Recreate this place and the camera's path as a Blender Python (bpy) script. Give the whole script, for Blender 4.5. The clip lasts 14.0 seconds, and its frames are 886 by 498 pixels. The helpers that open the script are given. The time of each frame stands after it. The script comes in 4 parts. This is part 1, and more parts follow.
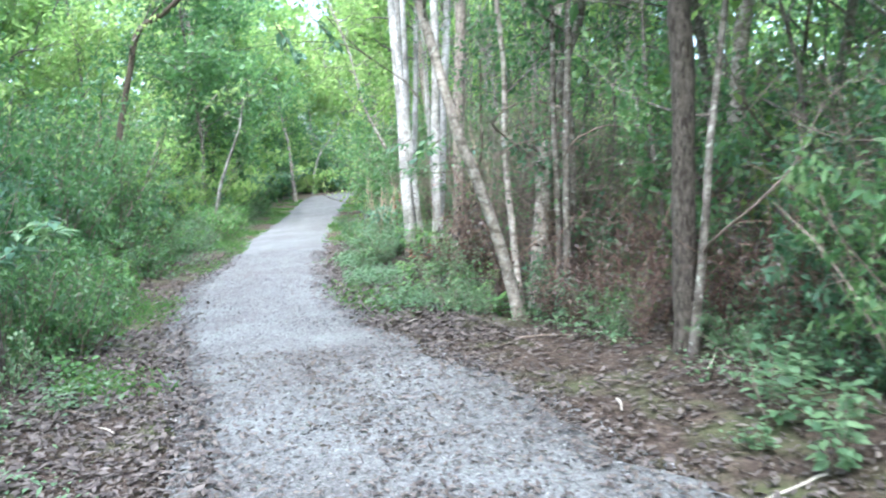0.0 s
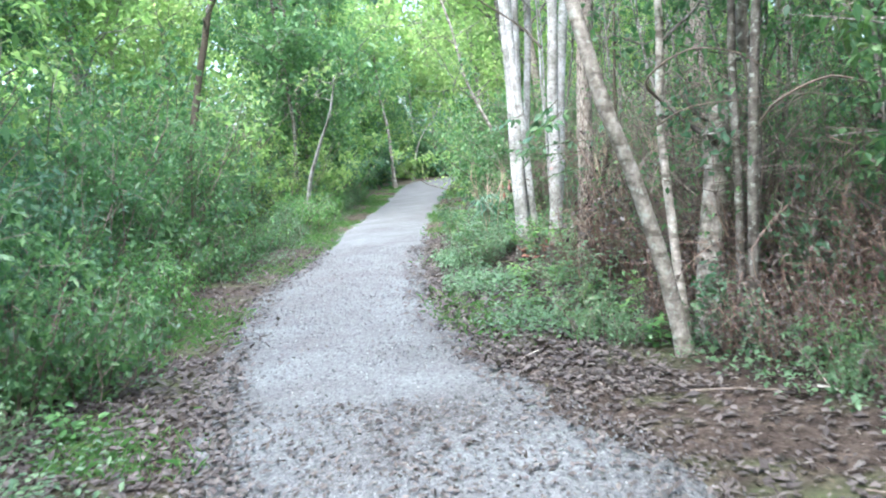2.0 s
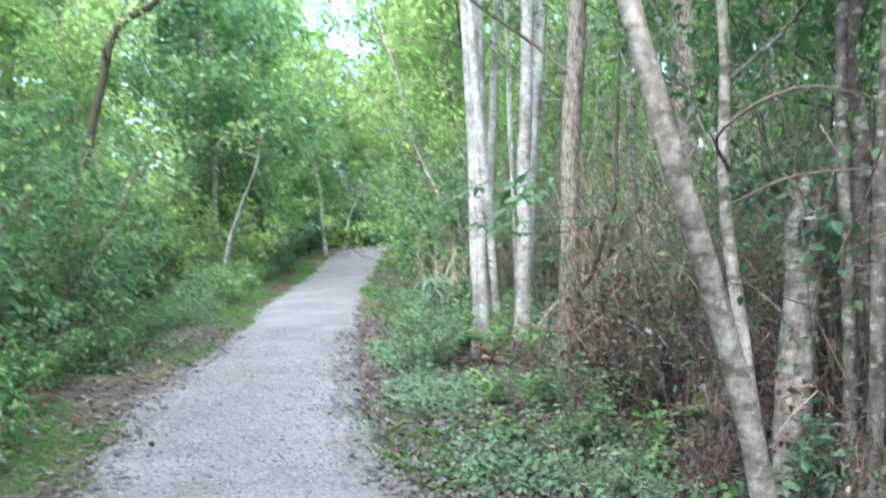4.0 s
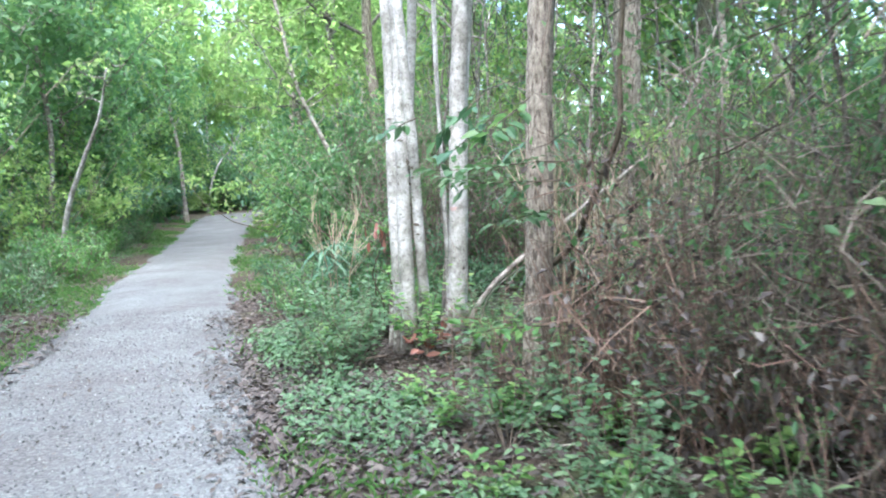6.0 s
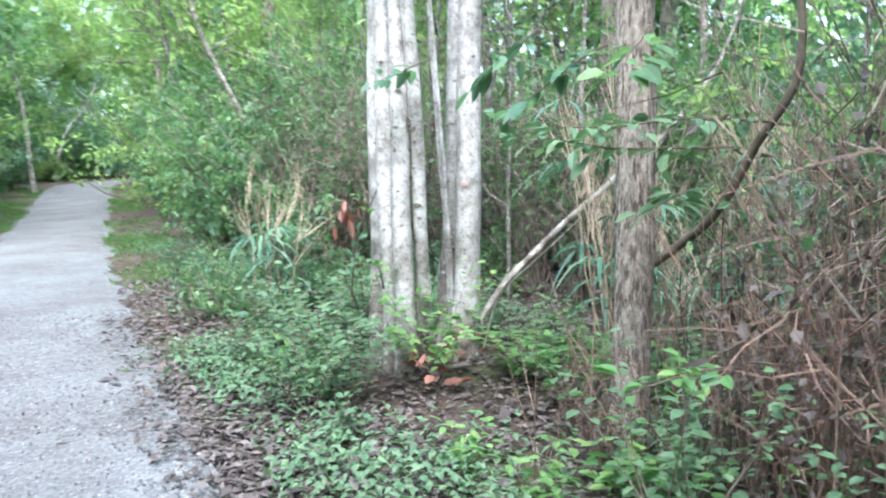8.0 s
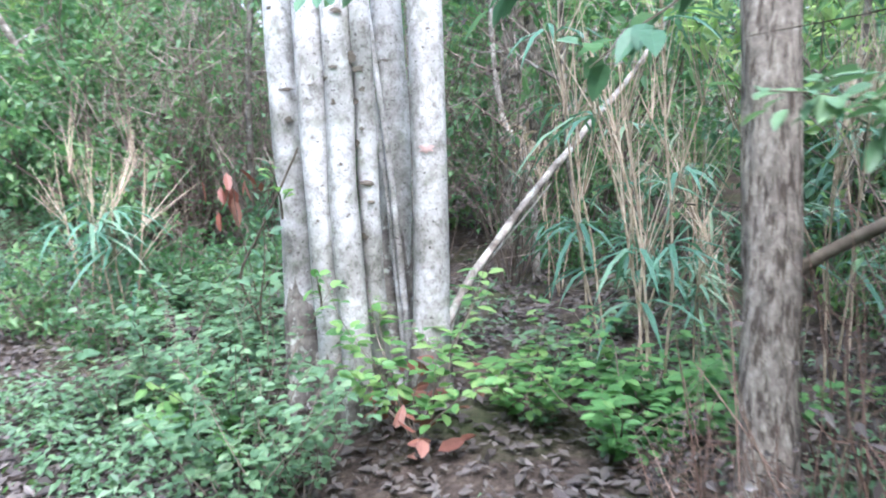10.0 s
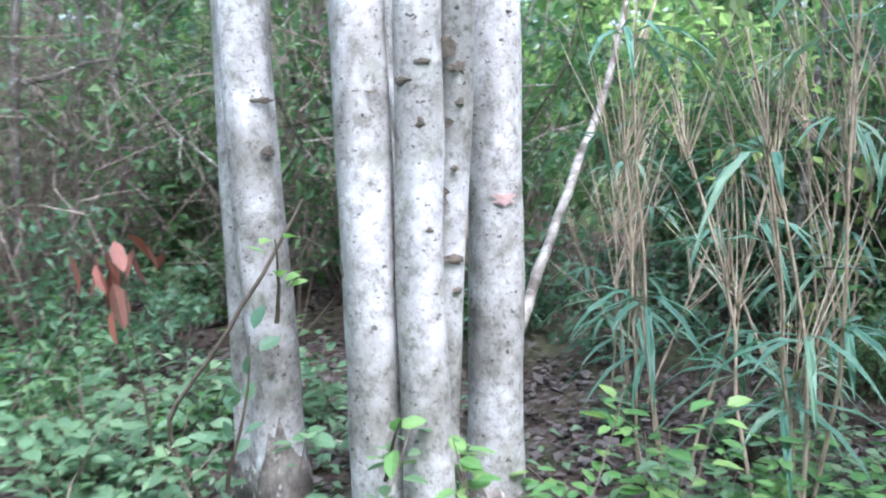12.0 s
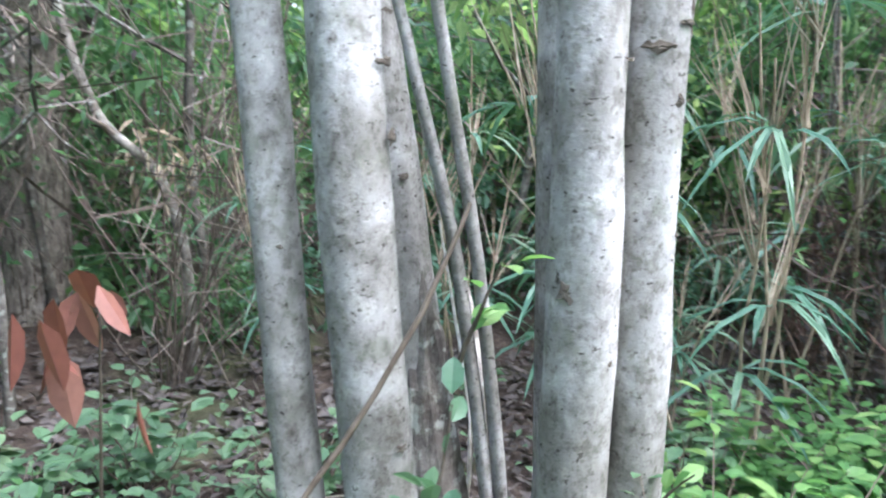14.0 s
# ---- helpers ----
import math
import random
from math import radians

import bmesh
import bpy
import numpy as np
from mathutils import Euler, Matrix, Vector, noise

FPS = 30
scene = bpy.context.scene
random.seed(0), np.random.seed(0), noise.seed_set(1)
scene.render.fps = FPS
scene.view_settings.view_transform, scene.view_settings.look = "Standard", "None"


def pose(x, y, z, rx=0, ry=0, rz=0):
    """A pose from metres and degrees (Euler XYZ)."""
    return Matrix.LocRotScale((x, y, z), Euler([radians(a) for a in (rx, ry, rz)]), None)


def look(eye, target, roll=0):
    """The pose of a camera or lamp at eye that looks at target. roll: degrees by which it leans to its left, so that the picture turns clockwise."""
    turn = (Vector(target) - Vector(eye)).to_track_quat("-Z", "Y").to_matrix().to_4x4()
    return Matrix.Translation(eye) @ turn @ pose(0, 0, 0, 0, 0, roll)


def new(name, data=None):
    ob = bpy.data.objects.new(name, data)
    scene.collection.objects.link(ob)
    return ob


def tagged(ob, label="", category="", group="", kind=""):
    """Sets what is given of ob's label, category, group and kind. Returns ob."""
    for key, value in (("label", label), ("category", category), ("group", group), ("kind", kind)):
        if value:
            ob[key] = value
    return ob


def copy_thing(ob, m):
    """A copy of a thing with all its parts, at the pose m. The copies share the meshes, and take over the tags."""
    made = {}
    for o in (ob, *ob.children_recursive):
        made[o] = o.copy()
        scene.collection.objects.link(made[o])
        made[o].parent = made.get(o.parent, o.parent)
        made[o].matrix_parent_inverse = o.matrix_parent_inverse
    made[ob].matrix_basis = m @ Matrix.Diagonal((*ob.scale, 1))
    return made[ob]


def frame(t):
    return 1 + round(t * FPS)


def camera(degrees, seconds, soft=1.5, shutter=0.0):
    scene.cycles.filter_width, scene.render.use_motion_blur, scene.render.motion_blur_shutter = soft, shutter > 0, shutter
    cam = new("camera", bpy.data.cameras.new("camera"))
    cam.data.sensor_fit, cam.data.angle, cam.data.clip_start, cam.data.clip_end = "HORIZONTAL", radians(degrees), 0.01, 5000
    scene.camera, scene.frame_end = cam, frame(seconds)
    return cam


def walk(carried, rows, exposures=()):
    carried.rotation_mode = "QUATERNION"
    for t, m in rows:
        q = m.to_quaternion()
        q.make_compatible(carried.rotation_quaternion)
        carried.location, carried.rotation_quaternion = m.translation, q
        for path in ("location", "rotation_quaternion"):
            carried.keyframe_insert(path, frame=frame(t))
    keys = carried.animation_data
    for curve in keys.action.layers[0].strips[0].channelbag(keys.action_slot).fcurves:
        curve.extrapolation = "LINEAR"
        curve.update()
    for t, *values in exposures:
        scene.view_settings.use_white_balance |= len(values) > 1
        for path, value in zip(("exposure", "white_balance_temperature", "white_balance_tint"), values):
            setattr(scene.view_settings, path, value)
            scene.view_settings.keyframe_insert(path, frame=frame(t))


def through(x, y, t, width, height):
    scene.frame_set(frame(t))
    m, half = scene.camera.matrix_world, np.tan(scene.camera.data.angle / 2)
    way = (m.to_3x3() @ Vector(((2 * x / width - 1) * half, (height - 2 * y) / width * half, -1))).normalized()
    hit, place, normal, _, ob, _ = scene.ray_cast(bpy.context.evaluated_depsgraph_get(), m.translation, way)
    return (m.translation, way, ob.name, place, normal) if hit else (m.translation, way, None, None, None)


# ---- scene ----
cam = camera(54.4, 14.0, soft=2.0, shutter=0.5)
PATH = [
    (0, (0.821, 1.432, 1.447), (0.721, 3.419, 1.241), -4.0),
    (0.5, (0.768, 1.903, 1.43), (0.563, 3.88, 1.207), -3.5),
    (1, (0.752, 2.395, 1.415), (0.474, 4.365, 1.203), -3.8),
    (1.5, (0.627, 2.888, 1.414), (0.283, 4.847, 1.207), -3.7),
    (2, (0.54, 3.403, 1.415), (0.202, 5.361, 1.191), -5.2),
    (2.5, (0.444, 3.884, 1.452), (0.092, 5.848, 1.311), -4.3),
    (3, (0.331, 4.377, 1.467), (0.035, 6.354, 1.41), -3.6),
    (3.5, (0.258, 4.874, 1.454), (0.021, 6.86, 1.432), -2.8),
    (4, (0.102, 5.346, 1.449), (-0.064, 7.337, 1.372), -2.4),
    (4.2, (0.042, 5.529, 1.451), (-0.066, 7.521, 1.322), -2.3),
    (6.3, (-0.493, 7.599, 1.329), (-0.33, 9.585, 1.152), -2.3),
    (6.5, (-0.575, 7.783, 1.322), (-0.387, 9.766, 1.137), -2.0),
    (7, (-0.729, 8.187, 1.31), (-0.427, 10.154, 1.11), 0.0),
    (7.5, (-0.908, 8.581, 1.327), (-0.587, 10.546, 1.136), 0.1),
    (7.7, (-0.985, 8.738, 1.329), (-0.617, 10.693, 1.121), -0.4),
    (9.8, (-1.346, 10.468, 1.404), (-0.462, 12.216, 0.999), -2.6),
    (10, (-1.366, 10.645, 1.406), (-0.448, 12.373, 0.993), -2.1),
    (10.5, (-1.432, 11.108, 1.377), (-0.326, 12.73, 0.997), -0.4),
    (11, (-1.487, 11.559, 1.354), (-0.322, 13.144, 0.989), -1.0),
    (11.5, (-1.552, 11.985, 1.376), (-0.213, 13.424, 1.008), -0.4),
    (12, (-1.576, 12.385, 1.359), (-0.052, 13.629, 1.001), -0.1),
    (12.5, (-1.576, 12.788, 1.331), (0.123, 13.788, 0.991), 1.0),
    (13, (-1.607, 13.122, 1.322), (0.233, 13.823, 0.974), 1.7),
    (13.5, (-1.614, 13.489, 1.303), (0.313, 13.903, 0.964), 1.1),
    (14, (-1.664, 13.814, 1.348), (0.286, 13.924, 0.918), 2.5),
]
walk(cam, [(t, look(eye, target, roll)) for t, eye, target, roll in PATH], [(0, 2.94, 5400, 12), (2.5, 2.92, 5470, 13), (4, 2.7, 5450, 13), (7.5, 2.84, 5430, 13), (10, 2.9, 5280, 18), (12, 2.74, 5250, 19), (14, 2.86, 5400, 17)])

# ---- sky and sun: soft, hazy daylight filtered by the canopy ----
world = bpy.data.worlds.new("sky")
scene.world = world
world.use_nodes = True
wn = world.node_tree
sky = wn.nodes.new("ShaderNodeTexSky")
sky.sky_type = "NISHITA"
sky.sun_disc = False
sky.sun_elevation = radians(60)
sky.sun_rotation = radians(193)
sky.dust_density = 4.0
sky.air_density = 1.0
wn.links.new(sky.outputs[0], wn.nodes["Background"].inputs[0])
wn.nodes["Background"].inputs[1].default_value = 0.15
sun_data = bpy.data.lights.new("sun", "SUN")
sun_data.energy = 2.6
sun_data.angle = radians(70)
sun_data.color = (1.0, 0.97, 0.92)
sun = new("sun", sun_data)
sun.matrix_world = look((-1.2, -5.0, 14.0), (0, 0, 0))

rng = np.random.default_rng(7)


# ---- materials ----
class Nodes:
    """A small node-tree writer."""

    def __init__(self, name):
        self.mat = bpy.data.materials.new(name)
        self.mat.use_nodes = True
        self.tree = self.mat.node_tree
        self.bsdf = self.tree.nodes["Principled BSDF"]
        self.out = self.tree.nodes["Material Output"]

    def node(self, kind, **inputs):
        n = self.tree.nodes.new(kind)
        for k, v in inputs.items():
            n.inputs[k.replace("_", " ")].default_value = v
        return n

    def link(self, a, b):
        self.tree.links.new(a, b)

    def coords(self, scale=(1, 1, 1)):
        tc = self.node("ShaderNodeTexCoord")
        mp = self.node("ShaderNodeMapping")
        mp.inputs["Scale"].default_value = scale
        self.link(tc.outputs["Object"], mp.inputs["Vector"])
        return mp.outputs[0]

    def noise(self, vec, scale, detail=4.0, rough=0.55):
        n = self.node("ShaderNodeTexNoise", Scale=scale, Detail=detail, Roughness=rough)
        self.link(vec, n.inputs["Vector"])
        return n.outputs[0]

    def voronoi(self, vec, scale, feature="F1"):
        n = self.node("ShaderNodeTexVoronoi", Scale=scale)
        n.feature = feature
        self.link(vec, n.inputs["Vector"])
        return n

    def ramp(self, fac, stops):
        r = self.node("ShaderNodeValToRGB")
        e = r.color_ramp.elements
        while len(e) < len(stops):
            e.new(0.5)
        for el, (p, c) in zip(e, stops):
            el.position, el.color = p, (*c, 1)
        self.link(fac, r.inputs[0])
        return r.outputs[0]

    def mix(self, fac, a, b, mode="MIX"):
        m = self.node("ShaderNodeMix")
        m.data_type, m.blend_type = "RGBA", mode
        for sock, v in ((m.inputs[0], fac), (m.inputs[6], a), (m.inputs[7], b)):
            if isinstance(v, (int, float)):
                sock.default_value = v
            elif isinstance(v, tuple):
                sock.default_value = (*v, 1)
            else:
                self.link(v, sock)
        return m.outputs[2]

    def bump(self, height, strength=0.5, distance=0.01):
        b = self.node("ShaderNodeBump", Strength=strength, Distance=distance)
        self.link(height, b.inputs["Height"])
        self.link(b.outputs[0], self.bsdf.inputs["Normal"])

    def finish(self, color, rough=0.8, spec=0.3):
        if isinstance(color, tuple):
            self.bsdf.inputs["Base Color"].default_value = (*color, 1)
        else:
            self.link(color, self.bsdf.inputs["Base Color"])
        self.bsdf.inputs["Roughness"].default_value = rough
        self.bsdf.inputs["Specular IOR Level"].default_value = spec
        return self.mat


def leaf_material(name, stops, through=0.4, rough=0.45, thing=0.35):
    """Leaves: each leaf has its own tone, each plant a drift; light passes through."""
    m = Nodes(name)
    geo = m.node("ShaderNodeNewGeometry")
    info = m.node("ShaderNodeObjectInfo")
    mixv = m.node("ShaderNodeMath")
    mixv.operation = "MULTIPLY_ADD"
    mixv.inputs[1].default_value = 1 - thing
    m.link(geo.outputs["Random Per Island"], mixv.inputs[0])
    sc = m.node("ShaderNodeMath")
    sc.operation = "MULTIPLY"
    sc.inputs[1].default_value = thing
    m.link(info.outputs["Random"], sc.inputs[0])
    m.link(sc.outputs[0], mixv.inputs[2])
    col = m.ramp(mixv.outputs[0], stops)
    spots = m.noise(m.coords(), 60.0, 3.0)
    col = m.mix(0.25, col, m.ramp(spots, [(0.3, (0.55, 0.55, 0.5)), (0.7, (1.3, 1.3, 1.2))]), "MULTIPLY")
    m.finish(col, rough, 0.35)
    tr = m.node("ShaderNodeBsdfTranslucent")
    m.link(m.mix(1.0, col, (1.2, 1.25, 0.9), "MULTIPLY"), tr.inputs["Color"])
    ms = m.node("ShaderNodeMixShader")
    ms.inputs[0].default_value = through
    m.link(m.bsdf.outputs[0], ms.inputs[1])
    m.link(tr.outputs[0], ms.inputs[2])
    m.link(ms.outputs[0], m.out.inputs[0])
    return m.mat


LEAF_SHRUB = leaf_material("shrub_leaf", [(0.0, (0.046, 0.1, 0.048)), (0.45, (0.085, 0.175, 0.076)), (0.8, (0.14, 0.245, 0.1)), (1.0, (0.22, 0.31, 0.15))], 0.5)
LEAF_DARK = leaf_material("dark_leaf", [(0.0, (0.045, 0.098, 0.06)), (0.5, (0.078, 0.16, 0.094)), (1.0, (0.14, 0.23, 0.135))], 0.45)
LEAF_CANOPY = leaf_material("canopy_leaf", [(0.0, (0.115, 0.19, 0.075)), (0.5, (0.2, 0.31, 0.115)), (1.0, (0.35, 0.42, 0.2))], 0.78)
LEAF_BRIGHT = leaf_material("bright_leaf", [(0.0, (0.06, 0.145, 0.045)), (0.5, (0.105, 0.225, 0.07)), (1.0, (0.21, 0.31, 0.1))], 0.45)
LEAF_SEEDLING = leaf_material("seedling_leaf", [(0.0, (0.06, 0.115, 0.06)), (0.5, (0.095, 0.17, 0.085)), (0.85, (0.145, 0.225, 0.115)), (1.0, (0.22, 0.27, 0.16))], 0.35)
LEAF_CANE = leaf_material("cane_leaf", [(0.0, (0.05, 0.12, 0.08)), (0.6, (0.09, 0.19, 0.125)), (1.0, (0.2, 0.25, 0.15))], 0.3)
LEAF_DEAD = leaf_material("dead_leaf", [(0.0, (0.034, 0.026, 0.023)), (0.4, (0.066, 0.054, 0.048)), (0.75, (0.125, 0.107, 0.095)), (1.0, (0.33, 0.3, 0.27))], 0.12, 0.7)
LEAF_RUST = leaf_material("rust_leaf", [(0.0, (0.09, 0.028, 0.02)), (0.55, (0.18, 0.07, 0.048)), (1.0, (0.4, 0.23, 0.19))], 0.25, 0.5)
GRASS = leaf_material("grass_blade", [(0.0, (0.05, 0.15, 0.035)), (0.6, (0.1, 0.22, 0.06)), (1.0, (0.24, 0.28, 0.13))], 0.4, 0.6)
DRY_GRASS = leaf_material("dry_stalk", [(0.0, (0.16, 0.12, 0.08)), (0.5, (0.28, 0.22, 0.15)), (1.0, (0.45, 0.37, 0.26))], 0.15, 0.7)


def pale_bark():
    m = Nodes("pale_bark")
    v = m.coords()
    big = m.noise(v, 7.0, 6.0, 0.65)
    col = m.ramp(big, [(0.3, (0.22, 0.21, 0.19)), (0.44, (0.35, 0.34, 0.322)), (0.58, (0.43, 0.422, 0.405)), (0.72, (0.5, 0.492, 0.475))])
    flat = m.coords((1, 1, 1.25))
    marks = m.ramp(m.noise(flat, 20.0, 5.0, 0.7), [(0.34, (0.3, 0.275, 0.24)), (0.46, (1, 1, 1))])
    col = m.mix(0.45, col, marks, "MULTIPLY")
    fleck = m.ramp(m.noise(v, 70.0, 3.0, 0.7), [(0.34, (0.35, 0.32, 0.27)), (0.44, (1, 1, 1))])
    col = m.mix(0.55, col, fleck, "MULTIPLY")
    lichen = m.ramp(m.noise(v, 13.0, 5.0, 0.6), [(0.55, (0, 0, 0)), (0.66, (0.8, 0.8, 0.8))])
    col = m.mix(lichen, col, (0.25, 0.255, 0.215))
    patch = m.ramp(m.noise(m.coords((1, 1, 0.8)), 24.0, 8.0, 0.75), [(0.4, (0.55, 0.54, 0.5)), (0.48, (0.95, 0.95, 0.94)), (0.56, (1.0, 1.0, 1.0)), (0.62, (1.28, 1.28, 1.26))])
    col = m.mix(0.85, col, patch, "MULTIPLY")
    pits = m.ramp(m.noise(m.coords((1, 1, 1.6)), 48.0, 3.0, 0.6), [(0.3, (0.16, 0.14, 0.11)), (0.36, (1, 1, 1))])
    col = m.mix(0.9, col, pits, "MULTIPLY")
    stain = m.ramp(m.noise(m.coords((1, 1, 0.6)), 3.5, 5.0, 0.6), [(0.38, (0.55, 0.54, 0.5)), (0.56, (1.08, 1.08, 1.08))])
    col = m.mix(1.0, col, stain, "MULTIPLY")
    m.bump(m.noise(flat, 34.0, 5.0, 0.65), 0.5, 0.006)
    return m.finish(col, 0.75, 0.25)


def grey_bark(name="grey_bark", tone=1.0):
    m = Nodes(name)
    v = m.coords((1, 1, 0.7))
    col = m.ramp(m.noise(v, 14.0, 7.0, 0.7), [(p, tuple(tone * c for c in k)) for p, k in [(0.3, (0.06, 0.052, 0.043)), (0.48, (0.13, 0.115, 0.097)), (0.62, (0.22, 0.2, 0.172)), (0.75, (0.32, 0.3, 0.26))]])
    spots = m.ramp(m.noise(m.coords(), 22.0, 4.0, 0.6), [(0.56, (0, 0, 0)), (0.63, (0.85, 0.85, 0.85))])
    col = m.mix(spots, col, (0.36, 0.37, 0.32))
    dark = m.ramp(m.noise(m.coords((1, 1, 2)), 9.0, 5.0), [(0.38, (0.4, 0.38, 0.34)), (0.5, (1, 1, 1))])
    col = m.mix(0.8, col, dark, "MULTIPLY")
    m.bump(m.noise(v, 45.0, 6.0, 0.7), 0.8, 0.01)
    return m.finish(col, 0.88, 0.2)


def pine_bark(name, tone):
    m = Nodes(name)
    long = m.coords((1, 1, 0.2))
    v = m.coords((1, 1, 0.55))
    ridge = m.noise(long, 55.0, 8.0, 0.65)
    plate = m.noise(v, 34.0, 8.0, 0.8)
    shades = [(0.32, (0.08, 0.067, 0.056)), (0.5, (0.19, 0.165, 0.135)), (0.68, (0.36, 0.32, 0.265))]
    col = m.ramp(plate, [(p, tuple(tone * c for c in k)) for p, k in shades])
    col = m.mix(0.85, col, m.ramp(ridge, [(0.4, (0.22, 0.19, 0.17)), (0.5, (1, 1, 1))]), "MULTIPLY")
    m.bump(m.mix(0.4, ridge, plate), 1.0, 0.04)
    return m.finish(col, 0.9, 0.15)


def twig_material(name, a, b, c):
    m = Nodes(name)
    geo = m.node("ShaderNodeNewGeometry")
    col = m.ramp(geo.outputs["Random Per Island"], [(0.0, a), (0.6, b), (1.0, c)])
    n = m.ramp(m.noise(m.coords(), 35.0, 4.0), [(0.3, (0.55, 0.5, 0.45)), (0.65, (1.25, 1.25, 1.25))])
    return m.finish(m.mix(0.8, col, n, "MULTIPLY"), 0.85, 0.2)


LIGHT_GREY = grey_bark("light_grey_bark", 1.75)
PALE_BARK, GREY_BARK, PINE_BARK, DARK_PINE = pale_bark(), grey_bark(), pine_bark("pine_bark", 1.45), pine_bark("dark_pine_bark", 0.5)
TWIG = twig_material("twig_wood", (0.095, 0.076, 0.06), (0.165, 0.135, 0.108), (0.28, 0.24, 0.2))
TWIG_DARK = twig_material("dark_wood", (0.05, 0.04, 0.032), (0.09, 0.075, 0.055), (0.15, 0.12, 0.09))
TWIG_PALE = twig_material("pale_wood", (0.3, 0.27, 0.22), (0.42, 0.39, 0.33), (0.55, 0.52, 0.46))
TWIG_RUST = twig_material("rusty_wood", (0.095, 0.06, 0.045), (0.165, 0.11, 0.085), (0.26, 0.19, 0.145))
CANE = twig_material("cane_wood", (0.2, 0.155, 0.105), (0.33, 0.27, 0.19), (0.5, 0.43, 0.33))
KNOT = twig_material("knot_wood", (0.08, 0.07, 0.055), (0.11, 0.095, 0.075), (0.16, 0.14, 0.11))


def soil_material():
    m = Nodes("forest_soil")
    v = m.coords()
    col = m.ramp(m.noise(v, 7.0, 8.0, 0.7), [(0.3, (0.026, 0.021, 0.017)), (0.5, (0.056, 0.045, 0.037)), (0.7, (0.1, 0.083, 0.068))])
    fleck = m.ramp(m.noise(v, 45.0, 4.0, 0.7), [(0.35, (0.5, 0.45, 0.4)), (0.65, (1.6, 1.5, 1.4))])
    col = m.mix(0.8, col, fleck, "MULTIPLY")
    green = m.ramp(m.noise(v, 1.3, 4.0), [(0.5, (0, 0, 0)), (0.68, (0.6, 0.6, 0.6))])
    col = m.mix(green, col, (0.09, 0.12, 0.045))
    m.bump(m.noise(v, 30.0, 6.0, 0.7), 0.9, 0.03)
    return m.finish(col, 0.95, 0.1)


def gravel_material():
    m = Nodes("gravel")
    v = m.coords()
    vo = m.voronoi(v, 58.0)
    stone = m.ramp(vo.outputs["Color"], [(0.1, (0.06, 0.061, 0.06)), (0.5, (0.1, 0.103, 0.101)), (0.9, (0.2, 0.205, 0.2))])
    dust = m.ramp(m.noise(v, 1.1, 7.0, 0.65), [(0.35, (0.07, 0.062, 0.056)), (0.5, (0.105, 0.105, 0.1)), (0.65, (0.155, 0.16, 0.155))])
    col = m.mix(0.5, stone, dust)
    fine = m.ramp(m.noise(v, 160.0, 3.0), [(0.3, (0.6, 0.6, 0.6)), (0.7, (1.3, 1.3, 1.3))])
    col = m.mix(0.6, col, fine, "MULTIPLY")
    m.bump(vo.outputs["Distance"], 0.7, 0.012)
    return m.finish(col, 0.9, 0.2)


def chip_material():
    m = Nodes("stone_chip")
    geo = m.node("ShaderNodeNewGeometry")
    col = m.ramp(geo.outputs["Random Per Island"], [(0.0, (0.05, 0.05, 0.05)), (0.5, (0.11, 0.112, 0.11)), (0.9, (0.17, 0.173, 0.17)), (1.0, (0.26, 0.262, 0.255))])
    n = m.ramp(m.noise(m.coords(), 90.0), [(0.3, (0.7, 0.7, 0.7)), (0.7, (1.2, 1.2, 1.2))])
    return m.finish(m.mix(0.6, col, n, "MULTIPLY"), 0.85, 0.25)


SOIL, GRAVEL, CHIP = soil_material(), gravel_material(), chip_material()


# ---- mesh helpers ----
def mesh_of(name, verts, tris, material, smooth=False):
    me = bpy.data.meshes.new(name)
    verts, tris = np.asarray(verts, np.float32), np.asarray(tris, np.int32)
    me.vertices.add(len(verts))
    me.vertices.foreach_set("co", verts.ravel())
    me.loops.add(tris.size)
    me.loops.foreach_set("vertex_index", tris.ravel())
    me.polygons.add(len(tris))
    me.polygons.foreach_set("loop_start", np.arange(0, tris.size, 3, dtype=np.int32))
    me.polygons.foreach_set("use_smooth", np.full(len(tris), smooth))
    me.materials.append(material)
    me.update(calc_edges=True)
    return me


def join(pieces):
    """Several (verts, tris) as one."""
    vs, ts, n = [], [], 0
    for v, t in pieces:
        vs.append(v)
        ts.append(np.asarray(t) + n)
        n += len(v)
    return np.concatenate(vs), np.concatenate(ts)


def part(name, geo, material, parent, label="", smooth=False):
    ob = new(name, mesh_of(name, *geo, material, smooth))
    ob.parent = parent
    if label:
        tagged(ob, label)
    return ob


def thing(name, label, category, group="", at=(0, 0, 0), kind=""):
    ob = new(name)
    ob.empty_display_size = 0.2
    ob.location = at
    return tagged(ob, label, category, group, kind)


def unit(a):
    return a / np.maximum(np.linalg.norm(a, axis=-1, keepdims=True), 1e-9)


